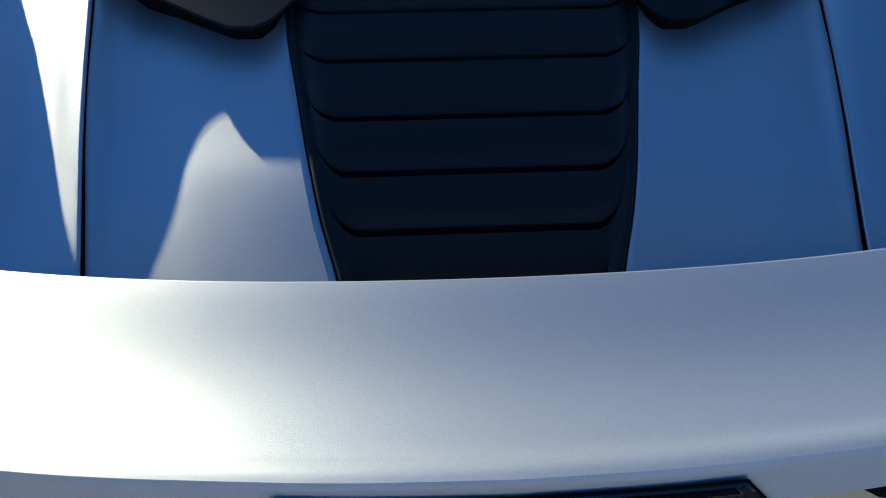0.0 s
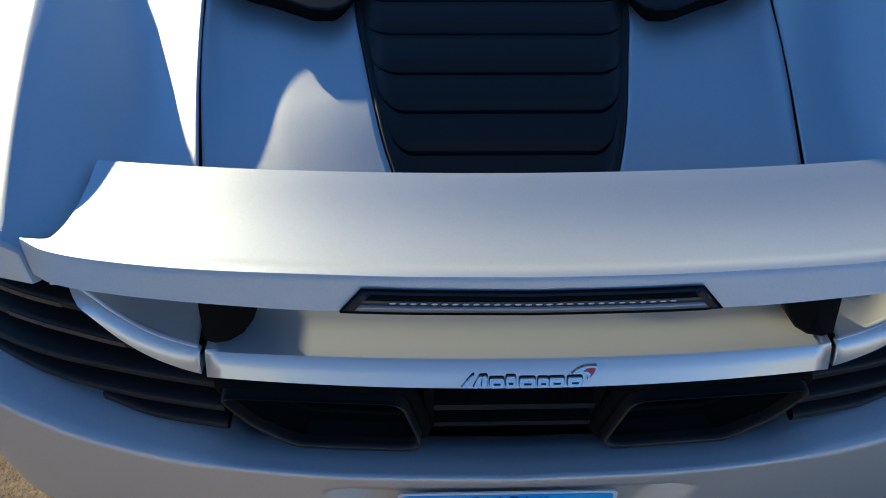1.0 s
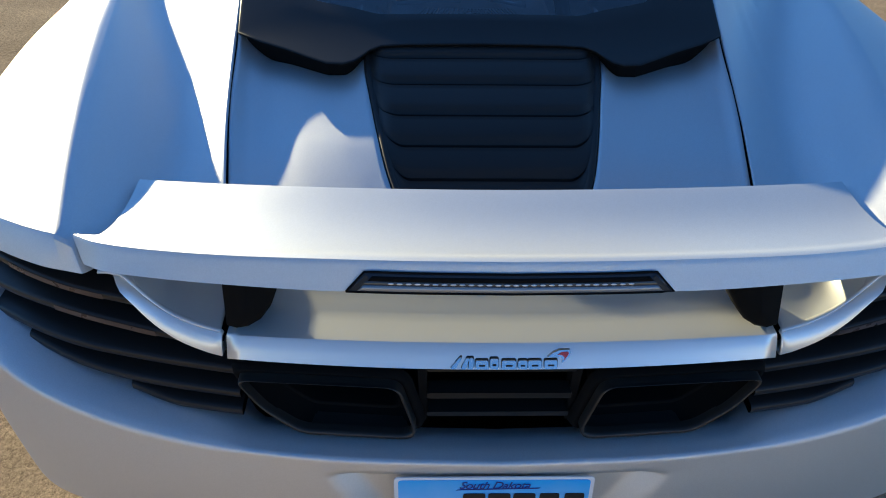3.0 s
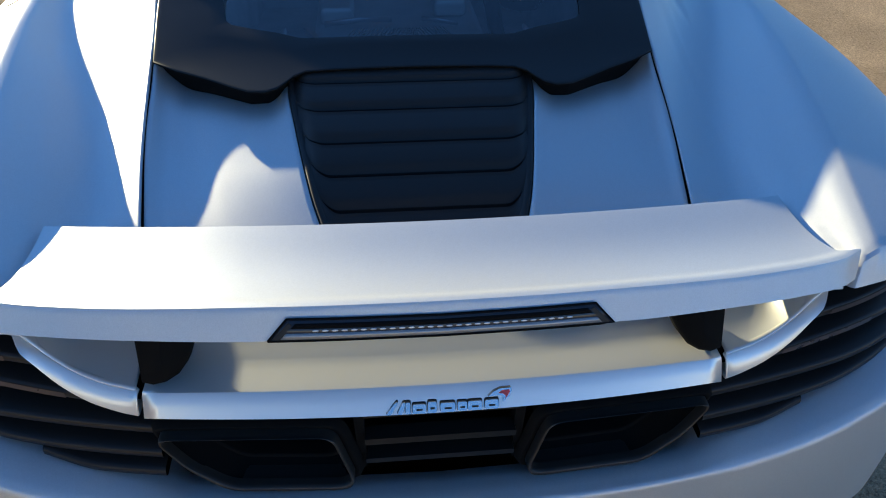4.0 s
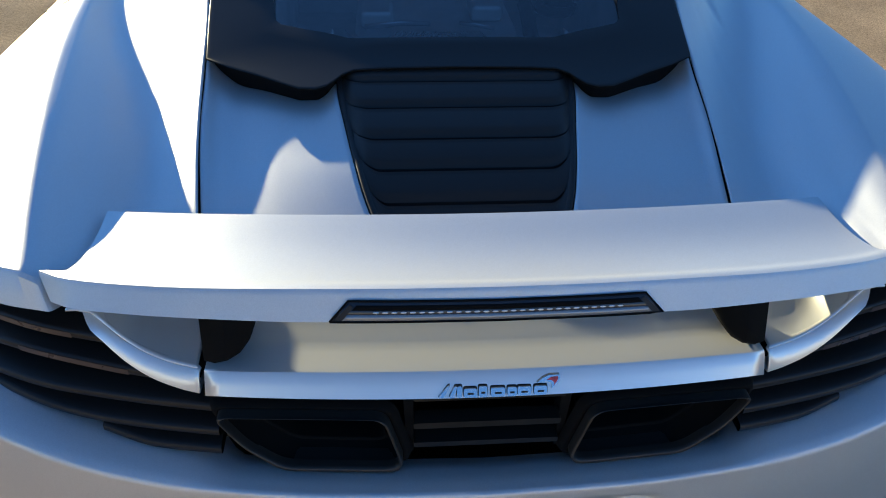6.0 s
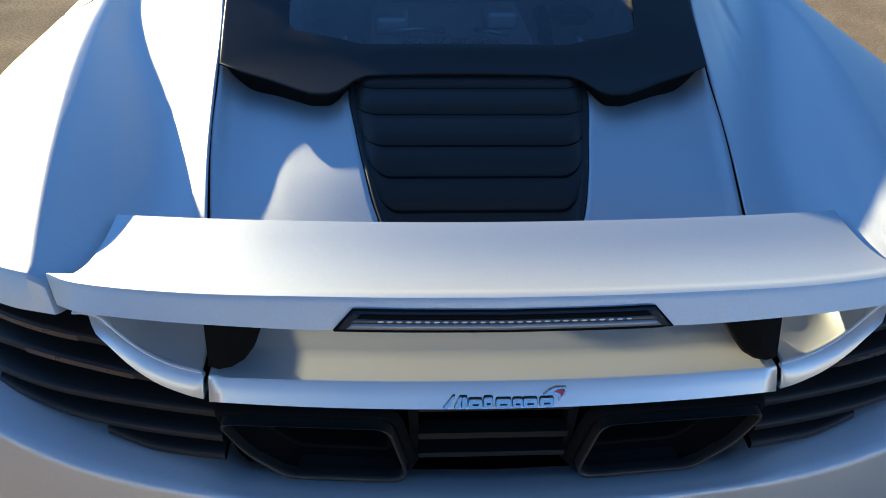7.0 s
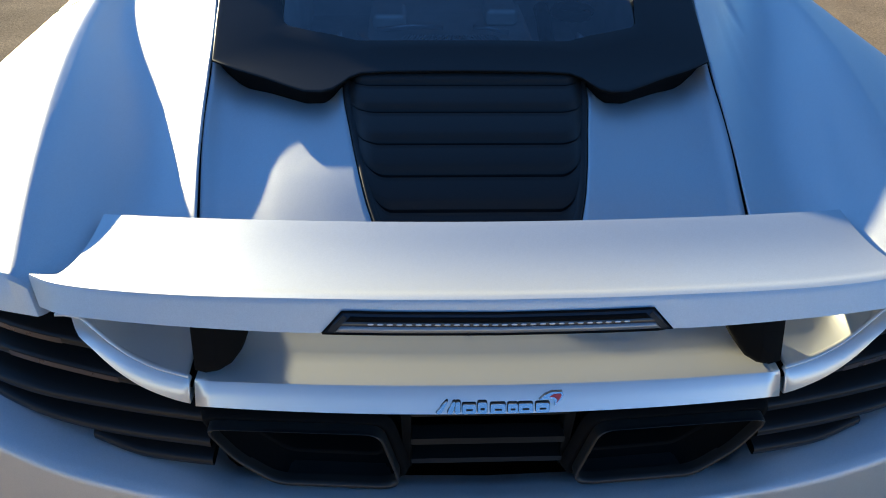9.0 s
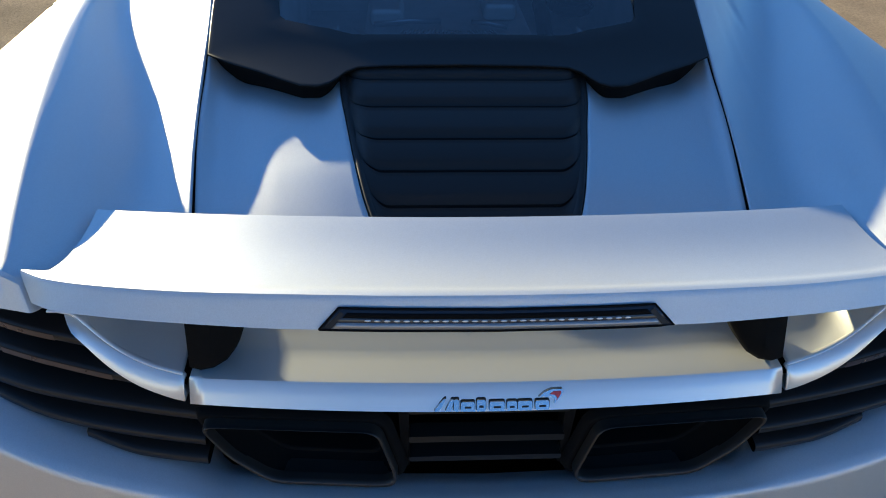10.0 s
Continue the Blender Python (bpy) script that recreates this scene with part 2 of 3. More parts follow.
stripe = tagged(part("parking_stripe", sheet(rows, flip=True), YELLOW, smooth=False), "worn yellow painted parking line on the asphalt", "road marking", kind="structure")

# ---- the car: its shape ----
car = tagged(new("sports_car"), "silver mid-engined sports car with louvred engine cover, parked on asphalt", "car")
car.empty_display_size = 0.2

seam_x = curve1([0.2, 0.33, 0.43, 0.53, 0.64, 0.74, 0.9, 1.04, 1.5, 2.0], [0.42, 0.436, 0.453, 0.469, 0.482, 0.49, 0.503, 0.518, 0.54, 0.53])
seam_z = curve1([0.2, 0.33, 0.45, 0.6, 0.74, 0.85, 1.05, 1.25, 1.45, 1.65, 1.9], [0.858, 0.883, 0.909, 0.947, 0.984, 1.022, 1.092, 1.168, 1.245, 1.295, 1.315])
crest_z = curve1([0.1, 0.17, 0.35, 0.6, 0.9, 1.3, 2.0], [0.934, 0.942, 0.966, 0.99, 1.006, 1.008, 1.0])
valley_x = curve1([0.1, 0.2, 0.35, 0.5, 0.65, 0.8, 1.0, 1.3, 2.0], [0.54, 0.532, 0.522, 0.538, 0.58, 0.632, 0.725, 0.8, 0.82])
valley_z = curve1([0.1, 0.2, 0.35, 0.5, 0.65, 0.8, 1.0, 1.3, 2.0], [0.9, 0.895, 0.882, 0.897, 0.916, 0.934, 0.958, 0.985, 1.0])
lip_y = lambda x: 0.146 + 0.293 * (abs(x) - 0.6) + 1.1 * max(abs(x) - 0.6, 0) ** 2 + 9 * max(abs(x) - 0.82, 0) ** 2
lip_z = 0.893


shoulder_x = curve1([0.28, 0.36, 0.44, 0.6, 0.8, 1.1, 1.4, 2.0], [0.855, 0.876, 0.897, 0.92, 0.936, 0.948, 0.962, 0.968])


def crest_x(y):
    return 0.5812 + 0.2905 * y - 0.0567 * y * y


def haunch_z(x, y):
    xc, xs, xv = crest_x(y), seam_x(y), valley_x(y)
    zs, zv, zc = seam_z(y), valley_z(y), crest_z(y)
    xb = shoulder_x(y)
    rise = (zc - zv) / max(xc - xv, 0.02)
    e = min(0.014, (xc - xv) * 0.2)
    f = curve1([xs, lerp(xs, xv, 0.28), lerp(xs, xv, 0.6), xv, lerp(xv, xc, 0.55), xc - e, xc, xc + 0.014, lerp(xc, xb, 0.5), xb, xb + 0.03],
               [zs, lerp(zs, zv, 0.32), lerp(zs, zv, 0.74), zv, lerp(zv, zc, 0.55), zc - e * rise * 0.55, zc, zc - 0.0012, zc - 0.011, zc - 0.042, zc - 0.076])
    return f(x)

# ---- haunches ----
def rear_y(x):
    return lip_y(x) + 0.05 * smooth01((0.604 - abs(x)) / 0.034)


def haunch():
    nu, nv = 100, 120
    rows = []
    for k in range(nv + 1):
        v = (k / nv) ** 1.3
        row = []
        for i in range(nu + 1):
            a = i / nu
            y = lerp(0.25, 2.0, v)
            for _ in range(4):
                x0 = seam_x(y) + 0.002
                x1 = shoulder_x(y) + 0.004
                xc = crest_x(y)
                x = lerp(x0, xc, a / 0.6) if a < 0.6 else lerp(xc, x1, (a - 0.6) / 0.4)
                y = lerp(rear_y(x) + 0.012, 2.0, v)
            row.append(Vector((x, y, haunch_z(x, y))))
        rows.append(row)
    for _ in range(50):      # soften along the car
        old = [[p.z for p in r] for r in rows]
        for k in range(1, nv):
            for i in range(1, nu):
                rows[k][i].z = (old[k][i] * 2 + old[k - 1][i] + old[k + 1][i]) / 4
    for r in rows:           # teardrop dimple near the cabin
        for p in r:
            t = (p.y - 0.98) / 0.26
            if 0 < t < 1.6:
                w = 0.036 * math.sqrt(min(t, 1))
                p.z -= 0.016 * min(t, 1) * smooth01(1.25 - abs(p.x - 0.655 + 0.03 * t) / w)
    edge = []
    for dy, dz in ((0.03, 1.0), (0.005, 1.0), (-0.001, 0.95), (-0.02, 0.06), (-0.016, 0.0)):
        r = []
        for p in rows[0]:
            top = p.z - 0.004
            low = min(lip_z, top - 0.02)
            r.append(Vector((p.x - 0.014 * (1 - dz) * smooth01((0.65 - p.x) / 0.05), rear_y(p.x) + dy, lerp(low, top, dz) if dy < 0.025 else low)))
        edge.append(r)
    rows = edge[:1] + edge[:0:-1] + rows
    rows = [edge[0], edge[4], edge[3], edge[2], edge[1]] + rows[5:]
    for i, p in enumerate(rows[4]):
        p.z = rows[5][i].z - 0.0012
    # the side: from the shoulder down to the sill and the wheel arch
    side = []
    for r in rows[5:]:
        p = r[-1]
        y = p.y
        low = 0.2
        if abs(y - 0.86) < 0.385:
            low = 0.335 + math.sqrt(0.385**2 - (y - 0.86) ** 2)
        elif y < 0.5:
            low = 0.735
        cols = []
        for t in (0, 0.04, 0.1, 0.18, 0.3, 0.5, 0.75, 1.0):
            z = lerp(p.z, low, t)
            dz = p.z - z
            x = p.x + 0.018 * (1 - math.exp(-dz / 0.05)) - 0.05 * max(0, 0.55 - z) - (0.03 if y < 0.5 else 0) * (dz / 0.2)
            cols.append(Vector((x, y, z)))
        side.append(cols)
    top = sheet(rows)
    bmesh.ops.delete(top, geom=[v for v in top.verts if v.co.x < 0.55 and v.co.y < 0.24], context="VERTS")
    return merged(top, sheet(side))


for name, flip in (("rear_wing_panel", False), ("rear_wing_panel", True)):
    bm = haunch()
    part(name, mirror(bm) if flip else bm, PAINT, car, "satin silver rear haunch panel", thick=0.004, sharp=26)

# ---- engine cover ----
deck_base = curve1([0.15, 0.33, 0.45, 0.557, 0.65, 0.76], [0.838, 0.872, 0.891, 0.911, 0.934, 0.962])
louvre_w = curve1([0.2, 0.33, 0.4, 0.475, 0.575, 0.68, 0.72], [0.125, 0.157, 0.177, 0.193, 0.211, 0.229, 0.232])


def deck_z(x, y):
    a, w, xs = abs(x), louvre_w(y), seam_x(y) - 0.002
    z0 = deck_base(y)
    hump = lerp(0.01, 0.03, smooth01((y - 0.29) / 0.2))
    f = curve1([0, w, lerp(w, xs, 0.22), lerp(w, xs, 0.5), lerp(w, xs, 0.78), lerp(w, xs, 0.9), xs],
               [z0 + hump * 1.7, z0 + hump, z0 + hump * 0.8, z0 + hump * 0.5, z0 + hump * 0.2, z0 + hump * 0.08 + 0.16 * (seam_z(y) - z0), seam_z(y) - 0.005])
    return f(a)


window_edge = curve1([0.2, 0.222, 0.235, 0.25, 0.27, 0.302, 0.335, 0.385, 0.44, 0.488, 0.52], [0.71, 0.694, 0.676, 0.658, 0.649, 0.653, 0.672, 0.702, 0.73, 0.762, 0.78])


def engine_cover(sign):
    rows = []
    for k in range(61):
        y = lerp(0.285, 0.9, k / 60)
        rows.append([Vector((sign * lerp(louvre_w(y) + 0.004, seam_x(y) - 0.002, i / 30), y, 0)) for i in range(31)])
    for r in rows:
        for p in r:
            a, xs, w = abs(p.x), seam_x(p.y) - 0.002, louvre_w(p.y)
            dive = min(1.2, max(0, (p.y - window_edge(a) + 0.1) / 0.15)) ** 2      # the deck dives under the window's lip
            p.z = deck_z(p.x, p.y) - 0.024 * dive * smooth01((xs - a) / 0.07) * lerp(0.35, 1, smooth01((a - w) / 0.04))
    return sheet(rows, flip=sign < 0)


for sign in (1, -1):
    part("engine_cover_side", engine_cover(sign), PAINT, car, "satin silver engine cover panel", thick=0.004)
# dark gaps along the cover
for sign in (1, -1):
    rows = []
    for k in range(61):
        y = lerp(0.2, 2.0, k / 60)
        x, z = seam_x(y), seam_z(y)
        rows.append([(sign * (x - 0.006), y, z - 0.011), (sign * (x + 0.006), y, z - 0.011)])
    part("panel_seal", sheet(rows, flip=sign < 0), RUBBER_SHADE, car, "black rubber seal in the panel gap")

# ---- louvred panel ----
louvre = part("louvre_panel", sheet([[Vector((x * louvre_w(y), y, deck_z(louvre_w(y), y) - 0.045)) for x in np.linspace(-1, 1, 13)] for y in np.linspace(0.28, 0.74, 28)]), LOUVRE, car, "matt black louvred engine vent panel")
LIPS = [(0.725, 0.992), (0.678, 0.98), (0.602, 0.96), (0.518, 0.938), (0.449, 0.913), (0.381, 0.886), (0.316, 0.858), (0.262, 0.838)]
lip_line = curve1([y for y, z in LIPS[::-1]], [z for y, z in LIPS[::-1]])


def louvre_slat(ya, yb):
    """One slat: a crisp leading edge, then a surface that sinks under the leading edge of the next."""
    rows = []
    for k in range(-3, 19):
        s = max(0, k / 18)
        row = []
        for i in range(61):
            u = i / 30 - 1
            q = min(0.985, max(0, (abs(u) - 0.8) / 0.17))
            curl, e = 0.055 * (1 - math.sqrt(1 - q * q)), q ** 3
            y = lerp(ya + curl, yb + curl + 0.012 * (1 - e), min(1, s / 0.84))
            w = louvre_w(min(max(y, 0.2), 0.72)) - 0.003
            z = lerp(lip_line(y) + 0.0025, deck_z(louvre_w(y), y) - 0.004, e)
            z += 0.002 * math.sin(math.pi * s) + (0.0016 * (1 - e) if k <= 0 else 0) - (0.006 * smooth01((s - 0.55) / 0.29) ** 2 + 0.045 * max(0, (s - 0.84) / 0.16)) * (1 - e) ** 1.2
            if k < 0:
                y, z = y + (0.0004, 0.0016, 0.0018)[-k - 1], z - (0.0006, 0.003, 0.03)[-k - 1] * (1 - e) - 0.0006 * e
            row.append(Vector((u * w, y, z)))
        rows.append(row)
    return sheet(rows, flip=True)


for (ya, za), (yb, zb) in zip(LIPS[:-1], LIPS[1:]):
    part("louvre_slat", louvre_slat(ya, yb), LOUVRE, louvre, sharp=40)
for sign in (1, -1):
    rows = []
    for k in range(41):
        y = lerp(0.285, 0.715, k / 40)
        w = louvre_w(y)
        z = deck_z(w, y)
        rows.append([(sign * (w - 0.016), y, z - 0.010), (sign * (w - 0.009), y, z - 0.002), (sign * (w - 0.001), y, z + 0.001), (sign * (w + 0.0025), y, z - 0.002), (sign * (w + 0.003), y, z - 0.012)])
    part("louvre_rim", sheet(rows, flip=sign < 0), LOUVRE, louvre)

# ---- rear window ----
glass_mid = curve1([0.6, 0.74, 0.85, 1.05, 1.25, 1.45, 1.65, 1.9, 2.0], [0.978, 1.007, 1.04, 1.1, 1.19, 1.288, 1.338, 1.345, 1.345])


def glass_z(x, y):
    return glass_mid(y) - lerp(0.04, 0.18, smooth01((y - 1.0) / 0.45)) * x * x


outer = [(0.535, 1.95), (0.53, 1.5), (0.514, 1.03), (0.5, 0.88), (0.488, 0.762), (0.44, 0.73), (0.385, 0.702), (0.335, 0.672), (0.302, 0.653), (0.27, 0.649), (0.25, 0.658), (0.235, 0.676), (0.222, 0.694), (0.2, 0.708), (0.15, 0.712), (0.08, 0.713), (0.0, 0.714)]
inner = [(0.42, 1.9), (0.41, 1.5), (0.386, 1.06), (0.374, 0.95), (0.362, 0.875), (0.35, 0.86), (0.3, 0.842), (0.26, 0.83), (0.235, 0.82), (0.215, 0.812), (0.2, 0.81), (0.185, 0.81), (0.17, 0.81), (0.15, 0.81), (0.11, 0.81), (0.06, 0.81), (0.0, 0.81)]
outer += [(-x, y) for x, y in outer[-2::-1]]
inner += [(-x, y) for x, y in inner[-2::-1]]
window = new("rear_window")
window.parent = car
tagged(window, "tinted rear window with wide black surround over the engine bay")
rows = []
for t in (0, 0.008, 0.02, 0.05, 0.12, 0.25, 0.5, 0.75, 0.97, 1.0):
    row = []
    for o, i in zip(outer, inner):
        x, y = lerp(o[0], i[0], t), lerp(o[1], i[1], t)
        row.append(Vector((x, y, glass_z(x, y) - (0.0012 if t == 0 else 0.0003 if t == 0.008 else 0.0008 if t == 1.0 else 0))))
    rows.append(row)
part("surround", sheet(rows, flip=True), GLOSS_BLACK, window, "gloss black glass surround")
rows = [[Vector((x, y + dy, glass_z(x, y) - dz)) for x, y in outer[2:-2]] for dy, dz in ((0.001, 0.001), (0.0015, 0.005), (0.006, 0.007), (0.03, 0.008), (0.032, 0.1))]
part("edge_shade", sheet(rows), RUBBER_SHADE, window, "black strip standing in for shade under the glass")
pane = part("pane", sheet([[(x * lerp(0.36, 0.42, t), lerp(0.8, 1.9, t), glass_z(x * 0.4, lerp(0.8, 1.9, t)) - 0.003) for x in np.linspace(-1, 1, 9)] for t in np.linspace(0, 1, 14)]), GLASS, window, "tinted glass pane", smooth=True)
pane.visible_shadow = False

rows = [[Vector((x, y, glass_z(x, y) + 0.003)) for x in np.linspace(-0.53, 0.53, 9)] for y in np.linspace(1.46, 1.96, 8)]
part("roof_panel", sheet(rows), PAINT, car, "satin silver roof behind the cabin, set high to cast shade", thick=0.004)
# engine bay under the glass
bay = merged(sheet([[(x, y, 0.72) for x in (-0.45, 0.45)] for y in (0.74, 2.0)]),
             sheet([[(sx * 0.44, y, z) for y in (0.78, 2.0)] for sx, z in ((1, 0.72), (1, 0.99))]),
             sheet([[(-0.44, y, z) for y in (0.78, 2.0)] for z in (0.72, 0.99)]),
             sheet([[(x, 0.79, z) for x in (-0.44, 0.44)] for z in (0.72, 1.002)]),
             sheet([[(x, 1.95, z) for x in (-0.44, 0.44)] for z in (0.72, 1.15)]))
part("engine_bay", bay, BAY, car, "dark engine bay under the window", smooth=False)
eng = part("engine", box(-0.22, 0.22, 1.1, 1.6, 0.74, 0.885), ENGINE, car, "grey alloy engine with ribbed plenum", bevel=0.02, smooth=False)
for k in range(34):
    x = -0.15 + k * 0.0088
    lean = 0.03 * (1 if x < 0.02 else -1)
    part("plenum_rib", prism([(x, 1.125, 0.886), (x + 0.004, 1.125, 0.886), (x + 0.004 + lean, 1.235, 0.886), (x + lean, 1.235, 0.886)], (0, 0, 0.01)), ENGINE, eng, smooth=False)
part("plenum_edge", prism([(-0.2, 1.1, 0.9), (-0.185, 1.1, 0.9), (-0.225, 1.2, 0.9), (-0.24, 1.2, 0.9)], (0, 0, 0.012)), RIM, eng, "pale alloy plenum edge", smooth=False)
part("crossbar", tube([(-0.19, 1.24, 0.905), (-0.1, 1.255, 0.91), (-0.02, 1.262, 0.906)], 0.007), RIM, eng, "pale alloy bar")
part("crossbar", tube([(0.06, 1.27, 0.905), (0.1, 1.255, 0.905), (0.15, 1.24, 0.9)], 0.006), RIM, eng, "pale alloy bar")
for x, y in ((-0.16, 1.33), (0.14, 1.38)):
    part("intake_housing", box(x - 0.045, x + 0.045, y - 0.05, y + 0.07, 0.885, 0.93), ENGINE, eng, "grey intake housing", bevel=0.015, smooth=False)
part("coolant_hose", tube([(0.27, 1.0 + 0.06 * k, 0.86 + 0.03 * math.sin(k)) for k in range(9)], 0.022), BLACK, eng, "black hose")
part("coolant_hose", tube([(0.35 + 0.05 * math.cos(k * 0.5), 1.42 + 0.05 * math.sin(k * 0.5), 0.9) for k in range(12)], 0.014), BLACK, eng, "black hose")

# ---- rear wing (air brake) ----
wing = new("air_brake_wing")
wing.parent = car
tagged(wing, "satin silver air brake wing with lamp in its trailing edge")
front_y = lambda x: 0.2823 + 0.0298 * (x / 0.58) ** 2 + 0.0418 * (x / 0.58) ** 4 - 0.0161 * (x / 0.58) ** 6
front_z = lambda x: 0.9361 + 0.0014 * (x / 0.58) ** 2 - 0.0325 * (x / 0.58) ** 4 + 0.0147 * (x / 0.58) ** 6
trail_y = curve1([0, 0.12, 0.25, 0.37, 0.49, 0.56, 0.602], [0.064, 0.067, 0.076, 0.088, 0.109, 0.132, 0.162])
trail_z = curve1([0, 0.12, 0.25, 0.37, 0.49, 0.56, 0.602], [0.963, 0.962, 0.959, 0.955, 0.95, 0.944, 0.935])
low_y = curve1([0, 0.12, 0.25, 0.37, 0.49, 0.57, 0.6], [0.045, 0.047, 0.053, 0.065, 0.083, 0.105, 0.124])
low_z = curve1([0, 0.12, 0.25, 0.37, 0.49, 0.57, 0.6], [0.93, 0.93, 0.927, 0.926, 0.924, 0.919, 0.914])
LW, LT = 0.213, 0.9535      # the lamp's half width, and its top


def wing_top(x, t):
    """t = 0 at the front edge, 1 at the trailing lip; x in -1..1."""
    half = curve1([0, 0.35, 0.65, 0.85, 0.93, 1.0], [0.569, 0.563, 0.561, 0.565, 0.578, 0.602])(t)
    X = x * half
    a = abs(X)
    y = lerp(front_y(a), trail_y(a), t)
    z = lerp(front_z(a), trail_z(a), t) - 0.012 * math.sin(math.pi * min(1, t * 1.05) ** 1.15) * (1 - 0.4 * x * x)
    z += 0.003 * smooth01((t - 0.86) / 0.1)
    return Vector((X, y, z))


NX = 96
top = [[wing_top(i / (NX / 2) - 1, t) for i in range(NX + 1)] for t in [k / 30 for k in range(30)] + [0.985, 1.0]]
nose = []
for dy, dz in ((0.06, -0.016), (0.01, -0.012), (0.0015, -0.009), (-0.0, -0.003)):
    nose.append([p + Vector((0, dy if dy < 0.05 else -0.08, dz)) for p in top[0]])
lipr = [p + Vector((0, -0.003, -0.003)) for p in top[-1]]
face = []
for s in (0.12, 0.3, 0.5, 0.7, 0.9, 1.0):
    face.append([Vector((p.x * lerp(1, 0.965, s), lerp(trail_y(abs(p.x)) - 0.003, low_y(abs(p.x)), s), lerp(p.z - 0.003, low_z(abs(p.x)), s))) for p in top[-1]])
under = [Vector((p.x * 0.965, low_y(abs(p.x)) + 0.05, low_z(abs(p.x)) + 0.004)) for p in top[-1]]
under2 = [Vector((p.x * 0.95, 0.16, 0.925)) for p in top[-1]]
body = sheet(nose + top + [lipr] + face + [under, under2], flip=True)
part("wing_blade", body, PAINT, wing, sharp=30)
yw = lambda x, z: lerp(low_y(abs(x)), trail_y(abs(x)) - 0.003, (z - 0.9275) / 0.036) - 0.0035
Z0 = 0.9295


def lamp_band(z0, z1, out, inset=0.0, n=60):
    """A band of the trapezoid lamp, from height z0 to z1, standing out from the face."""
    rows = []
    for z in (z0, z1):
        hw = LW - 0.024 * (z - Z0) / (LT - Z0) - inset
        rows.append([Vector(((i / n * 2 - 1) * hw, yw((i / n * 2 - 1) * hw, z) - out, z)) for i in range(n + 1)])
    return sheet(rows)


lamp = part("brake_lamp", lamp_band(Z0, LT, 0.0005), SMOKED, wing, "smoked high-level brake lamp lens", thick=0.002)
part("reflector", lamp_band(0.932, 0.9385, 0.0012, 0.012), REFLECTOR, lamp, "grey lower reflector", thick=0.001)
part("lens_shadow_band", lamp_band(0.9435, 0.9495, 0.0012, 0.014), RUBBER_SHADE, lamp, "black upper band", thick=0.001)
for k in range(28):
    x = -0.155 + k * 0.0115
    b = bmesh.new()
    bmesh.ops.create_uvsphere(b, u_segments=8, v_segments=5, radius=0.0032)
    for v in b.verts:
        v.co = Vector((x + v.co.x * 1.3, yw(x, 0.941) - 0.0012 + v.co.y * 0.35, 0.941 + v.co.z * 0.55))
    part("led_bead", b, LED, lamp)
edge = []
for x, z in [(-LW, Z0), (-LW + 0.024, LT)] + [(lerp(-LW + 0.024, LW - 0.024, k / 24), LT) for k in range(1, 24)] + [(LW - 0.024, LT), (LW, Z0)] + [(lerp(LW, -LW, k / 24), Z0) for k in range(1, 25)]:
    edge.append((x, yw(x, z) + 0.0003, z))
part("lamp_rim", tube(edge, 0.0015, 8), RUBBER_SHADE, lamp, "black lamp gasket")
for sx in (1, -1):
    q = [(LW - 0.006, Z0 + 0.003), (LW - 0.016, Z0 + 0.003), (LW - 0.03, LT - 0.006), (LW - 0.026, LT - 0.003)]
    part("lens_end", prism([Vector((sx * x, yw(x, z) - 0.0016, z)) for x, z in q], (0, 0.001, 0)), SLAT, lamp, "grey slanted lens end", smooth=False)

# ---- recess under the wing, with its arms ----
strip_ty = lambda x: 0.056 + 0.11 * x * x
strip_by = lambda x: 0.034 + 0.15 * x * x
rows = []
for y, z in ((None, 0.798), (None, 0.799), (None, 0.812), (None, 0.825), (None, 0.828), (0.0015, 0.8285), (0.006, 0.8288), (0.02, 0.829), (0.04, 0.8287), (0.058, 0.829), (0.061, 0.8297), (0.08, 0.832), (0.1, 0.8355), (0.125, 0.841), (0.15, 0.8465), (0.18, 0.851), (0.235, 0.855)):
    row = []
    for i in range(41):
        x = (i / 20 - 1) * 0.388
        if y is None:
            t = (z - 0.798) / 0.03
            row.append(Vector((x, lerp(strip_by(x), strip_ty(x), t) + (0.002 if z in (0.798, 0.828) else 0), z)))
        else:
            row.append(Vector((x, strip_ty(x) + y, z)))
    rows.append(row)
under = [Vector((p.x, p.y + 0.02, p.z)) for p in rows[0]]
part("tail_panel", sheet([under] + rows), GLOSS_PAINT, car, "glossy silver tail panel with badge strip", thick=0.003, sharp=22)
for sign in (1, -1):
    prof = [(0.316, 0.915), (0.318, 0.88), (0.326, 0.86), (0.34, 0.843), (0.358, 0.833), (0.376, 0.83), (0.39, 0.834), (0.394, 0.915)]
    rows = []
    for dy, sc in ((0.0, 0.88), (0.006, 0.97), (0.02, 1.0), (0.06, 1.0)):
        rows.append([Vector((sign * (0.358 + (x - 0.358) * sc), 0.112 + dy - 0.4 * (0.915 - z), lerp(0.915, z, sc))) for x, z in prof])
    bm = sheet([[Vector((sign * 0.358, 0.111 - 0.35 * (0.915 - z), lerp(0.915, z, 0.6))) for x, z in prof]] + rows, flip=sign < 0)
    part("wing_arm", bm, SOOT, wing, "dark grey wing support arm")

# side pockets and curved fins
fin_o = [(0.558, 0.921), (0.548, 0.912), (0.52, 0.876), (0.493, 0.838), (0.461, 0.812), (0.424, 0.799), (0.396, 0.796)]
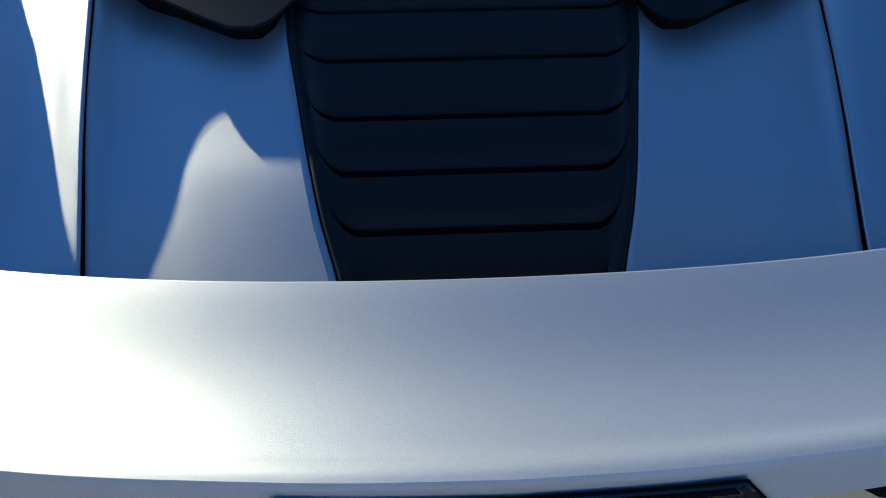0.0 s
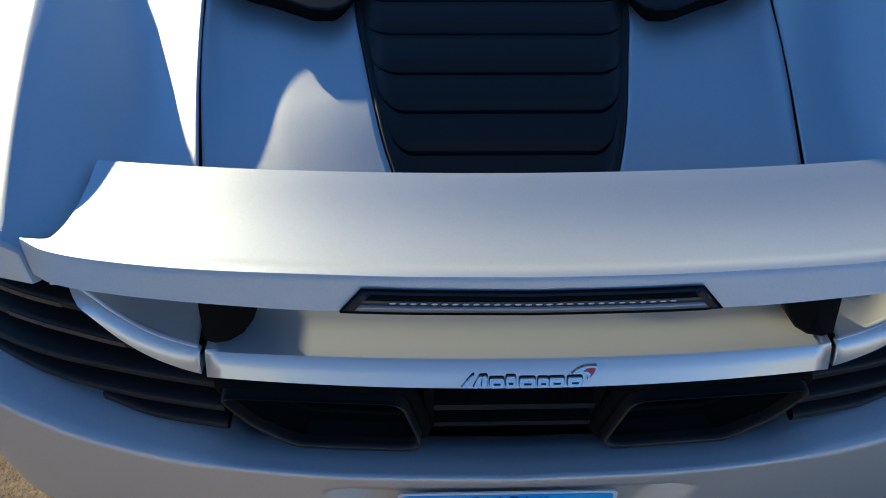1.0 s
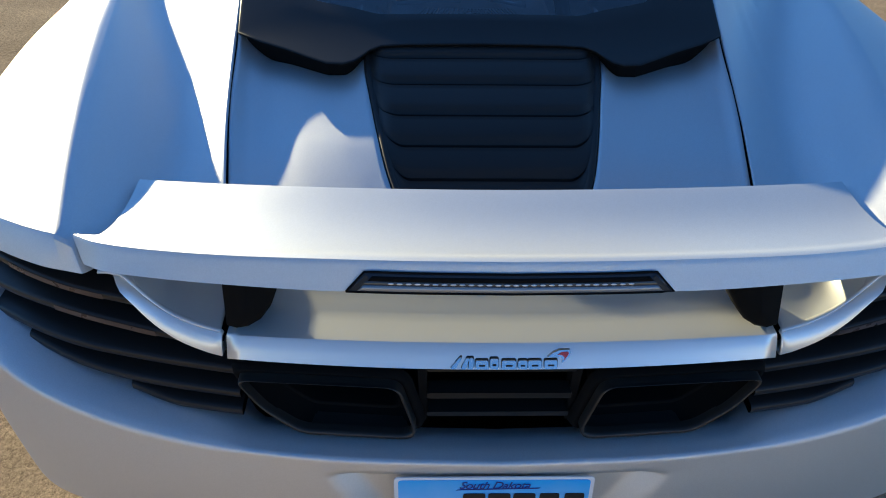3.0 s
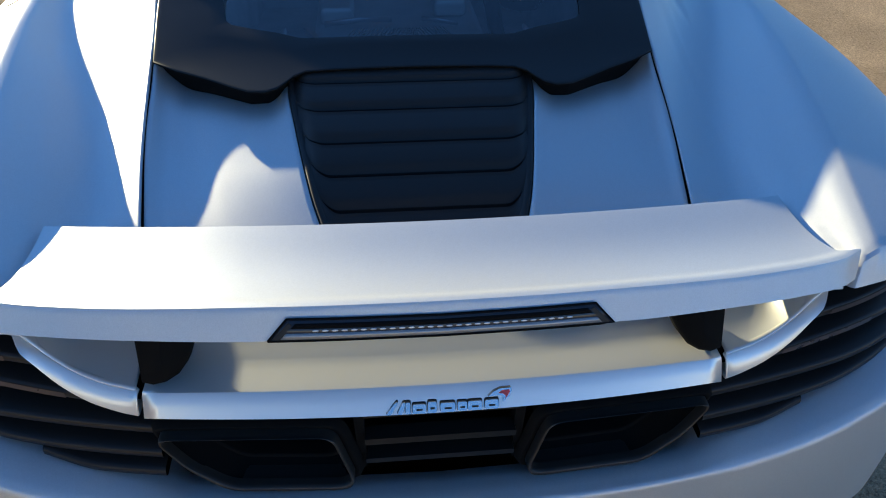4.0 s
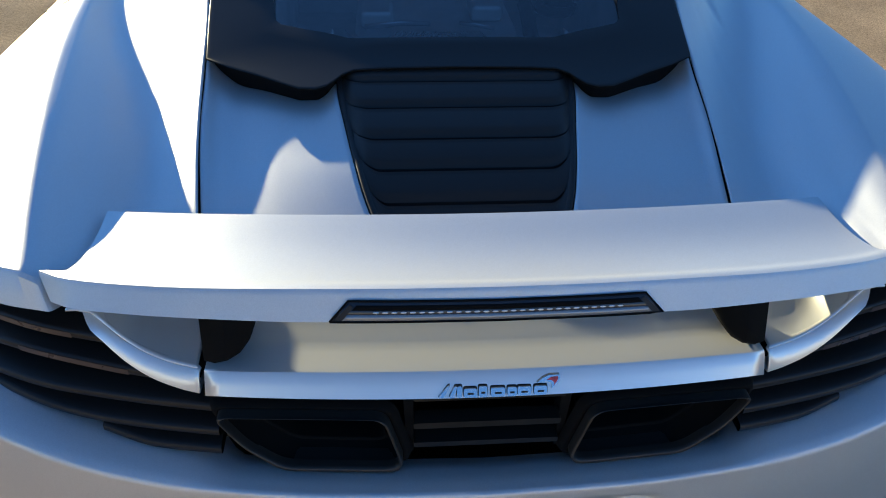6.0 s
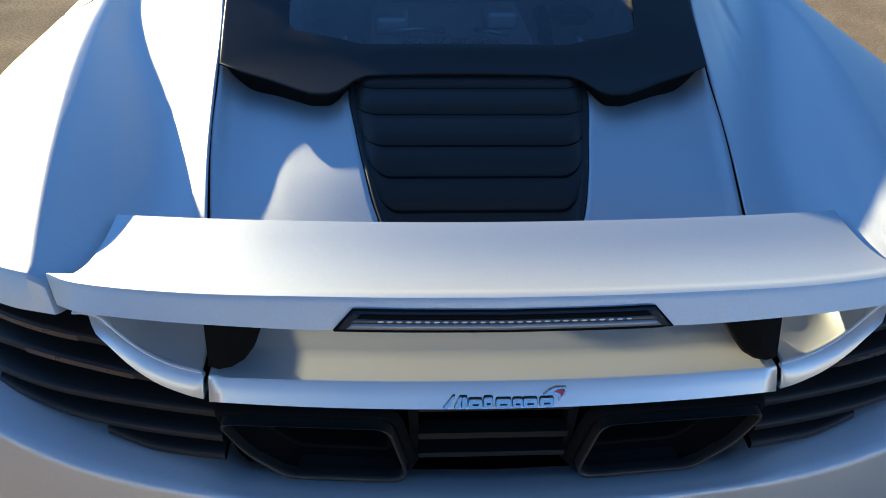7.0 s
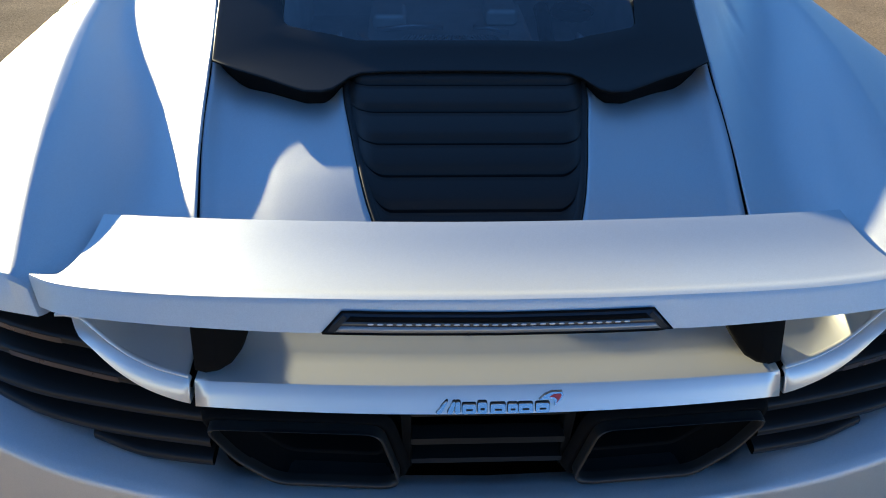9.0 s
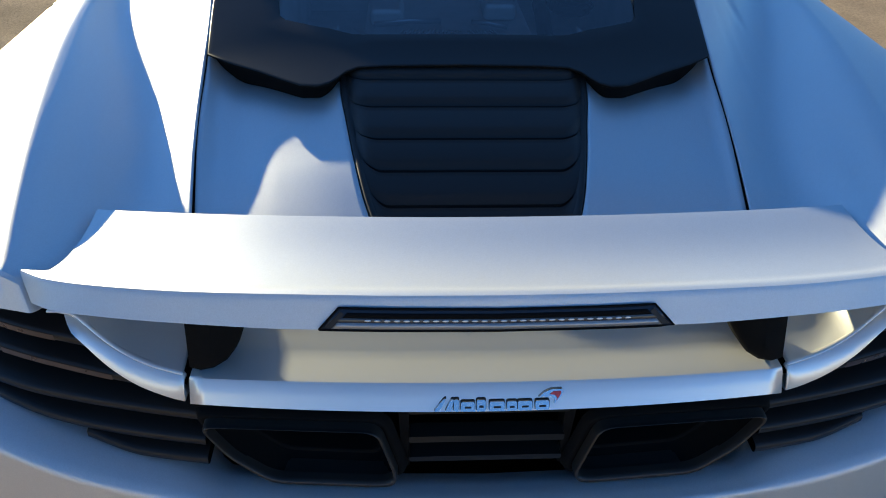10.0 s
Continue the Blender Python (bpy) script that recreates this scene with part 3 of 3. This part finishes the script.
fin_i = [(0.54, 0.925), (0.528, 0.91), (0.504, 0.874), (0.472, 0.848), (0.437, 0.834), (0.403, 0.829), (0.396, 0.828)]


def fin(sign):
    def spl(pts, t):
        s = t * (len(pts) - 1)
        k = min(int(s), len(pts) - 2)
        p = [Vector(pts[max(0, min(len(pts) - 1, j))]) for j in (k - 1, k, k + 1, k + 2)]
        u = s - k
        return 0.5 * (2 * p[1] + (p[2] - p[0]) * u + (2 * p[0] - 5 * p[1] + 4 * p[2] - p[3]) * u * u + (3 * p[1] - p[0] - 3 * p[2] + p[3]) * u**3)
    rows = []
    for k in range(33):
        o, i = spl(fin_o, k / 32), spl(fin_i, k / 32)
        yo = 0.064 + 0.25 * (o.x - 0.396) + 0.03 * smooth01((o.y - 0.885) / 0.035)
        row = [Vector((o.x, yo + 0.04, o.y)), Vector((o.x, yo + 0.003, o.y))]
        for t in (0.08, 0.35, 0.7, 0.95):
            p = o.lerp(i, t)
            row.append(Vector((p.x, yo - 0.002 + 0.012 * t * t, p.y)))
        row.append(Vector((i.x - 0.002, yo + 0.016, i.y + 0.002)))
        rows.append([Vector((sign * p.x, p.y, p.z)) for p in row])
    return sheet(rows, flip=sign < 0)


fin_edge = curve1([0.36, 0.396, 0.403, 0.437, 0.472, 0.504, 0.53, 0.56], [0.827, 0.828, 0.829, 0.834, 0.848, 0.874, 0.905, 0.935])


def pocket(sign):
    """A bowl behind the fin: it runs back under the wing and climbs into an outer wall."""
    rows = []
    for k in range(41):
        x = lerp(0.398, 0.562, k / 40)
        z0, y0 = fin_edge(min(x, 0.545)), 0.079 + 0.25 * (min(x, 0.55) - 0.396)
        row = []
        for t in (0, 0.04, 0.1, 0.2, 0.3, 0.42, 0.56, 0.7, 0.85, 1.0, 1.12):
            z = min(lerp(z0 - 0.001, max(0.866, z0 + 0.006), min(t, 1) ** 1.6), 0.903)
            wall = smooth01((x - 0.47) / 0.092)
            z = max(z - 0.012 * math.sin(math.pi * min(t, 1)) * (1 - wall), lerp(z, 0.906, wall ** 1.4 * min(1, t * 3)))
            row.append(Vector((sign * x, y0 + 0.13 * t, z)))
        rows.append(row)
    return sheet(rows, flip=sign < 0)


for sign in (1, -1):
    part("tail_pocket", pocket(sign), GLOSS_PAINT, car, "glossy silver hollow behind the tail fin", thick=0.003)


for sign in (1, -1):
    part("tail_fin", fin(sign), GLOSS_PAINT, car, "glossy silver curved tail fin", thick=0.003, sharp=35)

for sign in (1, -1):
    q = [(0.59, 0.185, 0.91), (0.622, 0.189, 0.91), (0.618, 0.178, 0.885), (0.57, 0.16, 0.888)]
    part("wing_end_seal", prism([Vector((sign * x, y, z)) for x, y, z in q], (0, 0.02, 0)), RUBBER_SHADE, wing, "black gap seal at the wing tip", smooth=False)

# ---- bumper ----
E_X = [0, 0.2, 0.4, 0.55, 0.7, 0.8, 0.87, 0.915, 0.942, 0.953, 0.955]
E_Y = [0.0065, 0.0097, 0.0224, 0.0469, 0.0958, 0.157, 0.222, 0.29, 0.37, 0.44, 0.49]
E_Z = [0.621, 0.626, 0.64, 0.659, 0.687, 0.711, 0.728, 0.738, 0.745, 0.748, 0.75]
arc = np.r_[0, np.cumsum(np.hypot(np.diff(E_X), np.diff(E_Y)))]
ex, ey, ez = curve1(arc, E_X), curve1(arc, E_Y), curve1(arc, E_Z)
LOW_Z = curve1([0, 0.3, 0.5, 0.7, 0.85, 1.0, 1.2], [0.437, 0.439, 0.45, 0.434, 0.408, 0.39, 0.38])


def bumper():
    rows = []
    for k in range(-110, 111):
        a = abs(k) / 110
        s = (0.3 * a / 0.5 if a < 0.5 else lerp(0.3, arc[-1], (a - 0.5) / 0.5))
        sg = 1 if k >= 0 else -1
        x, y, z = ex(s), ey(s), ez(s)
        e = 1e-3
        tx, ty = ex(s + e) - ex(s - e), ey(s + e) - ey(s - e)
        n = Vector((-ty, tx, 0)).normalized()          # inward
        zl = LOW_Z(s)
        turn = smooth01((s - 0.75) / 0.35)
        row = []
        rise = lerp(0.4, 1, smooth01((x - 0.36) / 0.1))
        for din, z1 in ((0.15, z + 0.012 * rise), (0.1, z + 0.015 * rise), (0.07, z + 0.016 * rise), (0.04, z + 0.013 * rise), (0.015, z + 0.007 * rise), (0.004, z + 0.0028), (0.001, z - 0.0005), (0.0, z - 0.006)):
            row.append(Vector((x, y, 0)) + n * din * lerp(lerp(0.42, 1, smooth01((x - 0.36) / 0.1)), 0.62, turn) + Vector((0, 0, z1)))
        for t in [j / 30 for j in range(1, 31)]:
            bulge = 0.006 * math.sin(math.pi * t)
            zz = lerp(z - 0.006, zl, t)
            reach = 0.266 - 0.086 * (0.595 - zz) / 0.14      # scooped hollow each side of the plate
            bulge -= 0.026 * smooth01((reach - x) / 0.05) * smooth01((0.606 - zz) / 0.012) * smooth01((zz - 0.44) / 0.03)
            inn = -0.012 * t + 0.045 * turn * t * t + (0.008 if t == 1.0 else 0)
            row.append(Vector((x, y, 0)) + n * (inn - bulge) + Vector((0, 0, lerp(z - 0.006, zl, t))))
        row.append(row[-1] + n * 0.12 + Vector((0, 0, 0.01)))
        rows.append([Vector((sg * p.x, p.y, p.z)) for p in row])
    return sheet(rows, flip=True)


bm = bumper()
part("rear_bumper", bm, PAINT, car, "satin silver rear bumper, lightly scuffed", thick=0.003)

# ---- tail grilles ----
for sign in (1, -1):
    grille = new("tail_grille")
    grille.parent = car
    tagged(grille, "black slatted tail lamp grille set into the rear corner")

    def wall_y(x, z):
        return lip_y(x) + (0.25 * (0.6 - x) ** 2 if x < 0.6 else 0) - 0.22 * (0.883 - z)

    rows = []
    for t in np.linspace(0, 1, 8):
        rows.append([Vector((sign * x, wall_y(x, z) + 0.06, z)) for x, z in ((x, lerp(0.66, lerp(0.785, 0.89, smooth01((x - 0.4) / 0.19)), t)) for x in np.linspace(0.37, 0.9, 40))])
    part("backing", sheet(rows, flip=sign > 0), BLACK, grille, "deep black grille backing")
    for x0, x1, zf in ((0.575, 0.862, curve1([0.5, 0.7, 0.9], [0.846, 0.85, 0.853])), (0.5, 0.868, curve1([0.5, 0.65, 0.78, 0.87], [0.802, 0.808, 0.798, 0.782])), (0.405, 0.868, curve1([0.4, 0.6, 0.73, 0.87], [0.758, 0.754, 0.75, 0.733])), (0.39, 0.74, curve1([0.39, 0.55, 0.75], [0.718, 0.714, 0.727])), (0.385, 0.56, curve1([0.38, 0.48, 0.56], [0.687, 0.684, 0.699]))):
        rows = []
        for k in range(49):
            x = lerp(max(0.385, x0 - 0.1), x1, k / 48)
            z = zf(x)
            y = wall_y(x, z) + 0.008
            rows.append([Vector((sign * x, y + dy, z + dz)) for dy, dz in ((0.05, 0.006), (0.006, 0.002), (0.0015, 0.0), (0.0, -0.003), (0.0, -0.01), (0.004, -0.014), (0.05, -0.012))])
        part("slat", sheet(rows, flip=sign < 0), SLAT, grille)
        if x0 > 0.48:
            rows = [[Vector((sign * x, wall_y(x, zf(x)) + 0.0072, zf(x) + dz)) for dz in (-0.0015, -0.005, -0.008, -0.011)] for x in np.linspace(x0 + 0.004, x0 + 0.17, 20)]
            part("lens_strip", sheet(rows, flip=sign < 0), LENS, grille, "dull red-grey tail lamp strip")
    # painted cheek that closes the corner, proud of the slats
    cheek_y = lambda z: 0.282 + 0.66 * (z - 0.79)
    rows = []
    for z in np.linspace(0.722, 0.888, 14):
        y = cheek_y(z)
        rows.append([Vector((sign * x, y + dy, z)) for x, dy in ((0.868, 0.07), (0.864, 0.012), (0.8645, 0.004), (0.868, 0.0), (0.876, 0.002), (0.888, 0.011), (0.9, 0.025), (0.913, 0.048), (0.925, 0.085), (0.935, 0.14), (0.943, 0.25))])
    part("corner_cheek", sheet(rows, flip=sign > 0), PAINT, grille, "silver corner panel")
    part("cheek_seal", tube([(sign * 0.862, cheek_y(z) + 0.014, z) for z in np.linspace(0.73, 0.87, 8)], 0.005), RUBBER_SHADE, grille, "black seal")
    seam = [(sign * x, cheek_y(0.757) + dy - 0.001, 0.757) for x, dy in ((0.865, 0.004), (0.868, 0.0), (0.876, 0.002), (0.888, 0.011), (0.9, 0.025), (0.913, 0.048), (0.925, 0.085))]
    part("cheek_joint", tube(seam, 0.0022, 6), RUBBER_SHADE, grille, "dark joint above the bumper")

# ---- black tail centre, exhausts, vent ----
rows = []
for z in np.linspace(0.615, 0.8, 8):
    rows.append([Vector((x, 0.24, z)) for x in np.linspace(-0.5, 0.5, 10)])
part("tail_backing", sheet(rows), SOOT, car, "black panel behind the exhausts")
EXO = [(0.384, 0.762), (0.15, 0.752), (0.125, 0.648), (0.14, 0.638), (0.3, 0.648), (0.352, 0.7)]


def ring(sign, scale, y, shift=(0, 0)):
    cx, cz = 0.255, 0.7
    pts = [Vector((sign * (cx + (x - cx) * scale + shift[0]), y + 0.06 * x * x, cz + (z - cz) * (scale if scale == 1 else scale * 0.95) + shift[1])) for x, z in EXO]
    return rounded(pts, 0.02 * scale, 5)


for sign in (1, -1):
    ex_ob = new("exhaust")
    ex_ob.parent = car
    tagged(ex_ob, "dark trapezoid exhaust outlet with rolled steel rim")
    rows = [ring(sign, s, y) for s, y in ((1.025, 0.085), (1.025, 0.05), (1.018, 0.044), (1.0, 0.041), (0.982, 0.044), (0.975, 0.05), (0.971, 0.06))]
    part("rim", sheet(rows, closed=True, flip=sign > 0), STEEL, ex_ob, "dark steel rolled rim")
    rows = [ring(sign, s, y, (-0.004, -0.004)) for s, y in ((0.971, 0.058), (0.95, 0.1), (0.83, 0.105), (0.8, 0.093), (0.78, 0.1), (0.75, 0.2))]
    part("inner_pipe", sheet(rows, closed=True, flip=sign > 0), SOOT, ex_ob, "sooty inner pipe mouth")
    b = bmesh.new()
    b.faces.new([b.verts.new(p) for p in ring(sign, 0.78, 0.19)])
    part("pipe_end", b, SOOT, ex_ob)
    rows = [ring(sign, s, y) for s, y in ((1.14, 0.075), (1.1, 0.062), (1.03, 0.06), (1.03, 0.09))]
    part("heat_shield", sheet(rows, closed=True, flip=sign > 0), SOOT, ex_ob, "black surround")
vent = new("centre_vent")
vent.parent = car
tagged(vent, "gloss black centre vent with cross bars between the exhausts")
for z0, z1, y in ((0.768, 0.79, 0.06), (0.704, 0.716, 0.066), (0.664, 0.674, 0.066)):
    part("bar", prism(rounded([(-0.108, y, z0), (-0.108, y, z1), (0.108, y, z1), (0.108, y, z0)], 0.003, 2), (0, 0.025, 0)), GLOSS_BLACK, vent, smooth=False)
for sign in (1, -1):
    part("vent_cheek", prism([(sign * 0.108, 0.08, 0.64), (sign * 0.108, 0.08, 0.79), (sign * 0.124, 0.078, 0.79), (sign * 0.118, 0.08, 0.64)], (0, 0.03, 0)), SOOT, vent, smooth=False)

# ---- badge: plain chrome shapes ----
badge = new("badge")
badge.parent = car
tagged(badge, "chrome badge of raised shapes with red swoosh")
LET = [(-0.0725, 0.0075, 0.0195, 2.2), (-0.058, 0.007, 0.0185, 1.2), (-0.0475, 0.0065, 0.0185, 0.1), (-0.0325, 0.0175, 0.0145, 0), (-0.0153, 0.0115, 0.0175, 0), (0.005, 0.0195, 0.0145, 0), (0.0243, 0.0128, 0.0145, 0), (0.041, 0.0185, 0.0145, 0), (0.0634, 0.018, 0.0145, 0)]


def strip_y(x, z):
    return lerp(strip_by(x), strip_ty(x), (z - 0.798) / 0.03)


for x, w, h, lean in LET:
    z0, h = 0.8017, h * 0.66
    q = [(x - w / 2, z0), (x + w / 2, z0), (x + w / 2 + lean * 0.004, z0 + h), (x - w / 2 + lean * 0.006, z0 + h)]
    pts = rounded([Vector((a, strip_y(a, b) - 0.004, b)) for a, b in q], 0.0025, 3)
    big = rounded([Vector((a + (0.0008 if a > x else -0.0008), strip_y(a, b) - 0.002, b + (0.0008 if b > z0 + h / 2 else -0.0008))) for a, b in q], 0.003, 3)
    part("shape_edge", prism(big, (0, 0.003, 0)), BLACK, badge, "dark edge round the shape", smooth=False)
    part("raised_shape", prism(pts, (0, 0.006, 0)), CHROME, badge, smooth=False)
    if lean == 0 and w > 0.011:
        q = [(x - w * 0.22, z0 + h * 0.34), (x + w * 0.25, z0 + h * 0.34), (x + w * 0.25, z0 + h * 0.52), (x - w * 0.22, z0 + h * 0.52)]
        part("enamel_inlay", prism([Vector((a, strip_y(a, b) - 0.0046, b)) for a, b in q], (0, 0.002, 0)), BLACK, badge, smooth=False)
sw = [(0.0585, 0.8145), (0.066, 0.822), (0.0755, 0.8268), (0.0895, 0.8268), (0.0908, 0.8215), (0.0875, 0.8145), (0.0785, 0.8035), (0.0795, 0.811), (0.0755, 0.8155), (0.067, 0.8158)]
part("swoosh", prism([Vector((a, strip_y(a, b) - 0.004, b)) for a, b in ((a, 0.798 + (b - 0.7888) * 0.65) for a, b in sw)], (0, 0.006, 0)), CHROME, badge, smooth=False)
sw = [(0.0725, 0.8195), (0.0785, 0.8238), (0.0875, 0.8242), (0.0882, 0.821), (0.0855, 0.8155), (0.0815, 0.8095), (0.0825, 0.8145), (0.079, 0.8185)]
part("swoosh_inlay", prism([Vector((a, strip_y(a, b) - 0.0046, b)) for a, b in ((a, 0.798 + (b - 0.7888) * 0.65) for a, b in sw)], (0, 0.002, 0)), RED, badge, "red enamel inlay", smooth=False)

# ---- number plate ----
PX, PZ0, PZ1, LEAN_Y = -0.006, 0.456, 0.607, -0.1
plate = new("number_plate")
plate.parent = car
tagged(plate, "blue and white number plate with dark bars in place of characters")


def on_plate(x, z, d=0.0):
    return Vector((PX + x, -0.004 + LEAN_Y * (PZ1 - z) - d, z))


def plate_piece(name, outline, depth, mat, r=0.0, label=""):
    pts = [on_plate(x, z, depth) for x, z in outline]
    return part(name, prism(rounded(pts, r, 4) if r else pts, (0, 0.0008 if depth else 0.002, 0)), mat, plate, label, smooth=False)


def rect(x0, x1, z0, z1):
    return [(x0, z0), (x1, z0), (x1, z1), (x0, z1)]


plate_piece("plate_sheet", rect(-0.152, 0.152, PZ0, PZ1), 0, PLATE_WHITE, 0.008, "white plate edge")
plate_piece("sky_print", rect(-0.146, 0.146, PZ0 + 0.03, PZ1 - 0.005), 0.001, PLATE_SKY, 0.006, "blue printed sky fading to white")
rock = [(-0.146, PZ0 + 0.022)] + [(-0.146 + 0.292 * k / 40, PZ0 + 0.037 + 0.012 * noise.noise((k * 0.35, 3.1, 0)) + 0.008 * math.sin(k * 0.2)) for k in range(41)] + [(0.146, PZ0 + 0.022)]
plate_piece("rock_print", rock, 0.0018, GREY_ROCK, 0, "printed grey rocks")
for k, w in enumerate((0.034, 0.034, 0.034, 0.030, 0.030)):
    x = -0.03 + k * 0.0385
    plate_piece("character_bar", rect(x - w / 2, x + w / 2, 0.502, 0.574), 0.0026, INK, 0.004, "dark bar")


def words(text, size, x, z, mat, name):
    cu = bpy.data.curves.new(name, "FONT")
    cu.body, cu.size, cu.align_x, cu.extrude = text, size, "CENTER", 0.0003
    ob = new(name, cu)
    ob.data.materials.append(mat)
    ob.parent = plate
    ob.matrix_basis = Matrix.Translation(on_plate(x, z, 0.0028)) @ pose(0, 0, 0, 90 + math.degrees(math.atan(LEAN_Y)), 0, 0)
    return ob


words("GREAT FACES. GREAT PLACES.", 0.0125, 0.0, PZ0 + 0.0125, INK, "slogan")
state = words("South Dakota", 0.021, 0.0, PZ1 - 0.021, NAVY, "state_name")
state.data.shear, state.data.space_character = 0.35, 0.92
plate_piece("script_stroke", [(-0.058, 0.582), (0.066, 0.5845), (0.07, 0.5862), (-0.05, 0.5835)], 0.0024, NAVY, 0, "navy underline stroke")
plate_piece("sticker", rect(0.1, 0.138, PZ0 + 0.004, PZ0 + 0.026), 0.0026, STICKER, 0.002, "blue sticker")
words("2", 0.017, 0.119, PZ0 + 0.008, INK, "sticker_number")
for sx in (-0.09, 0.088):
    b = bmesh.new()
    bmesh.ops.create_cone(b, cap_ends=True, segments=16, radius1=0.0045, radius2=0.0035, depth=0.003)
    for v in b.verts:
        v.co = on_plate(sx, PZ0 + 0.014, 0.003) + Vector((v.co.x, -v.co.z, v.co.y))
    bmesh.ops.recalc_face_normals(b, faces=b.faces)
    part("plate_screw", b, INK, plate, smooth=False)

# screw on the bumper, undertray
b = bmesh.new()
bmesh.ops.create_uvsphere(b, u_segments=16, v_segments=8, radius=0.009)
for v in b.verts:
    v.co = Vector((-0.317 + v.co.x, 0.002 + v.co.y * 0.35, 0.442 + v.co.z))
part("bumper_screw", b, BOLT, car, "dull grey screw head")
under = sheet([[Vector((sg * ex(s), ey(s) + 0.02 + dy, LOW_Z(s) + dz)) for sg, s in [(-1, t) for t in np.linspace(0.95, 0.02, 30)] + [(1, t) for t in np.linspace(0.02, 0.95, 30)]] for dy, dz in ((-0.004, 0.01), (-0.004, -0.006), (0.02, -0.03), (0.12, -0.05))])
part("undertray_edge", under, BLACK, car, "black plastic edge under the bumper")
diffuser = part("diffuser", box(-0.6, 0.6, 0.2, 0.7, 0.2, 0.38), BLACK, car, "black diffuser under the bumper", smooth=False)
for x in (-0.5, -0.25, 0, 0.25, 0.5):
    part("diffuser_fin", box(x - 0.006, x + 0.006, 0.16, 0.6, 0.14, 0.36), BLACK, diffuser, smooth=False)

# fuel flap on the haunch
ringp = []
for k in range(33):
    a = 2 * math.pi * k / 32
    x, y = -0.91 + 0.045 * math.cos(a), 1.2 + 0.08 * math.sin(a)
    ringp.append((x, y, haunch_z(-x, y) + 0.0005))
part("fuel_flap_gap", tube(ringp, 0.0013, 6, cap=False), RUBBER_SHADE, car, "round fuel flap outline")

# ---- cabin, front, wheels ----
STY = [(1.9, 0.53, 1.325, 0.966, 0.985), (2.2, 0.54, 1.33, 0.955, 0.92), (2.6, 0.53, 1.3, 0.925, 0.88), (2.9, 0.51, 1.19, 0.915, 0.86), (3.2, 0.55, 1.02, 0.91, 0.84), (3.5, 0.6, 0.84, 0.93, 0.8), (3.9, 0.62, 0.74, 0.94, 0.75), (4.25, 0.6, 0.62, 0.9, 0.64), (4.48, 0.5, 0.47, 0.72, 0.47)]
ys = [r[0] for r in STY]
rx, rz, sx, sz = (curve1(ys, [r[k] for r in STY]) for k in (1, 2, 3, 4))
rows = []
for k in range(70):
    y = lerp(1.9, 4.48, k / 69)
    x0, z0, x1, z1 = rx(y), rz(y), sx(y), sz(y)
    half = [(0, z0 + 0.012), (x0 * 0.5, z0 + 0.008), (x0, z0), (lerp(x0, x1, 0.3), lerp(z0, z1, 0.35)), (lerp(x0, x1, 0.75), lerp(z0, z1, 0.9)), (x1, z1 - 0.01), (x1 + 0.02, z1 - 0.1)]
    low = 0.18
    if abs(y - 3.53) < 0.37:
        low = min(0.33 + math.sqrt(0.37**2 - (y - 3.53) ** 2), z1 - 0.12)
    half += [(x1 + 0.02, lerp(z1 - 0.1, low, 0.5)), (x1 - 0.02, low)]
    rows.append([Vector((-x, y, z)) for x, z in half[:0:-1]] + [Vector((x, y, z)) for x, z in half])
front = sheet(rows, flip=True)
part("front_body", front, PAINT, car, "silver doors and front body, unseen cabin set high to cast shade", thick=0.004)
for sign in (1, -1):
    rows = []
    for k in range(20):
        y = lerp(2.1, 3.15, k / 19)
        x0, z0, x1, z1 = rx(y), rz(y), sx(y), sz(y)
        rows.append([Vector((sign * (lerp(x0, x1, t) + 0.012), y, lerp(z0, z1, t * 1.16) + 0.006)) for t in (0.04, 0.3, 0.72)])
    part("side_window", sheet(rows, flip=sign < 0), GLOSS_BLACK, car, "dark side window")
rows = []
for k in range(12):
    y = lerp(2.92, 3.42, k / 11)
    rows.append([Vector((t * rx(y) * 0.94, y, rz(y) + 0.022 - 0.008 * abs(t))) for t in np.linspace(-1, 1, 9)])
part("windscreen", sheet(rows, flip=True), GLOSS_BLACK, car, "dark windscreen")


def wheel(x, y):
    w = new("wheel")
    w.parent = car
    sg = 1 if x > 0 else -1
    rows = []
    for r, dx in ((0.24, 0.1), (0.3, 0.12), (0.33, 0.1), (0.335, 0.05), (0.335, -0.05), (0.33, -0.12), (0.24, -0.13)):
        rows.append([Vector((x + sg * dx, y + r * math.cos(a), 0.29 + r * math.sin(a))) for a in (2 * math.pi * i / 40 for i in range(40))])
    part("tyre", sheet(rows, closed=True, flip=sg > 0), TYRE, w, "black tyre")
    rows = []
    for r, dx in ((0.245, 0.1), (0.23, 0.095), (0.22, 0.04), (0.06, 0.05), (0.02, 0.07)):
        rows.append([Vector((x + sg * dx, y + r * math.cos(a), 0.29 + r * math.sin(a))) for a in (2 * math.pi * i / 40 for i in range(40))])
    part("rim", sheet(rows, closed=True, flip=sg < 0), RIM, w, "silver alloy rim")


for x in (-0.82, 0.82):
    wheel(x, 0.8), wheel(x, 3.53)
part("floor_pan", box(-0.9, 0.9, 0.5, 4.35, 0.14, 0.3), BLACK, car, "black floor pan", smooth=False)
part("firewall", merged(box(-0.9, 0.9, 0.46, 0.5, 0.3, 0.865)), BLACK, car, smooth=False)
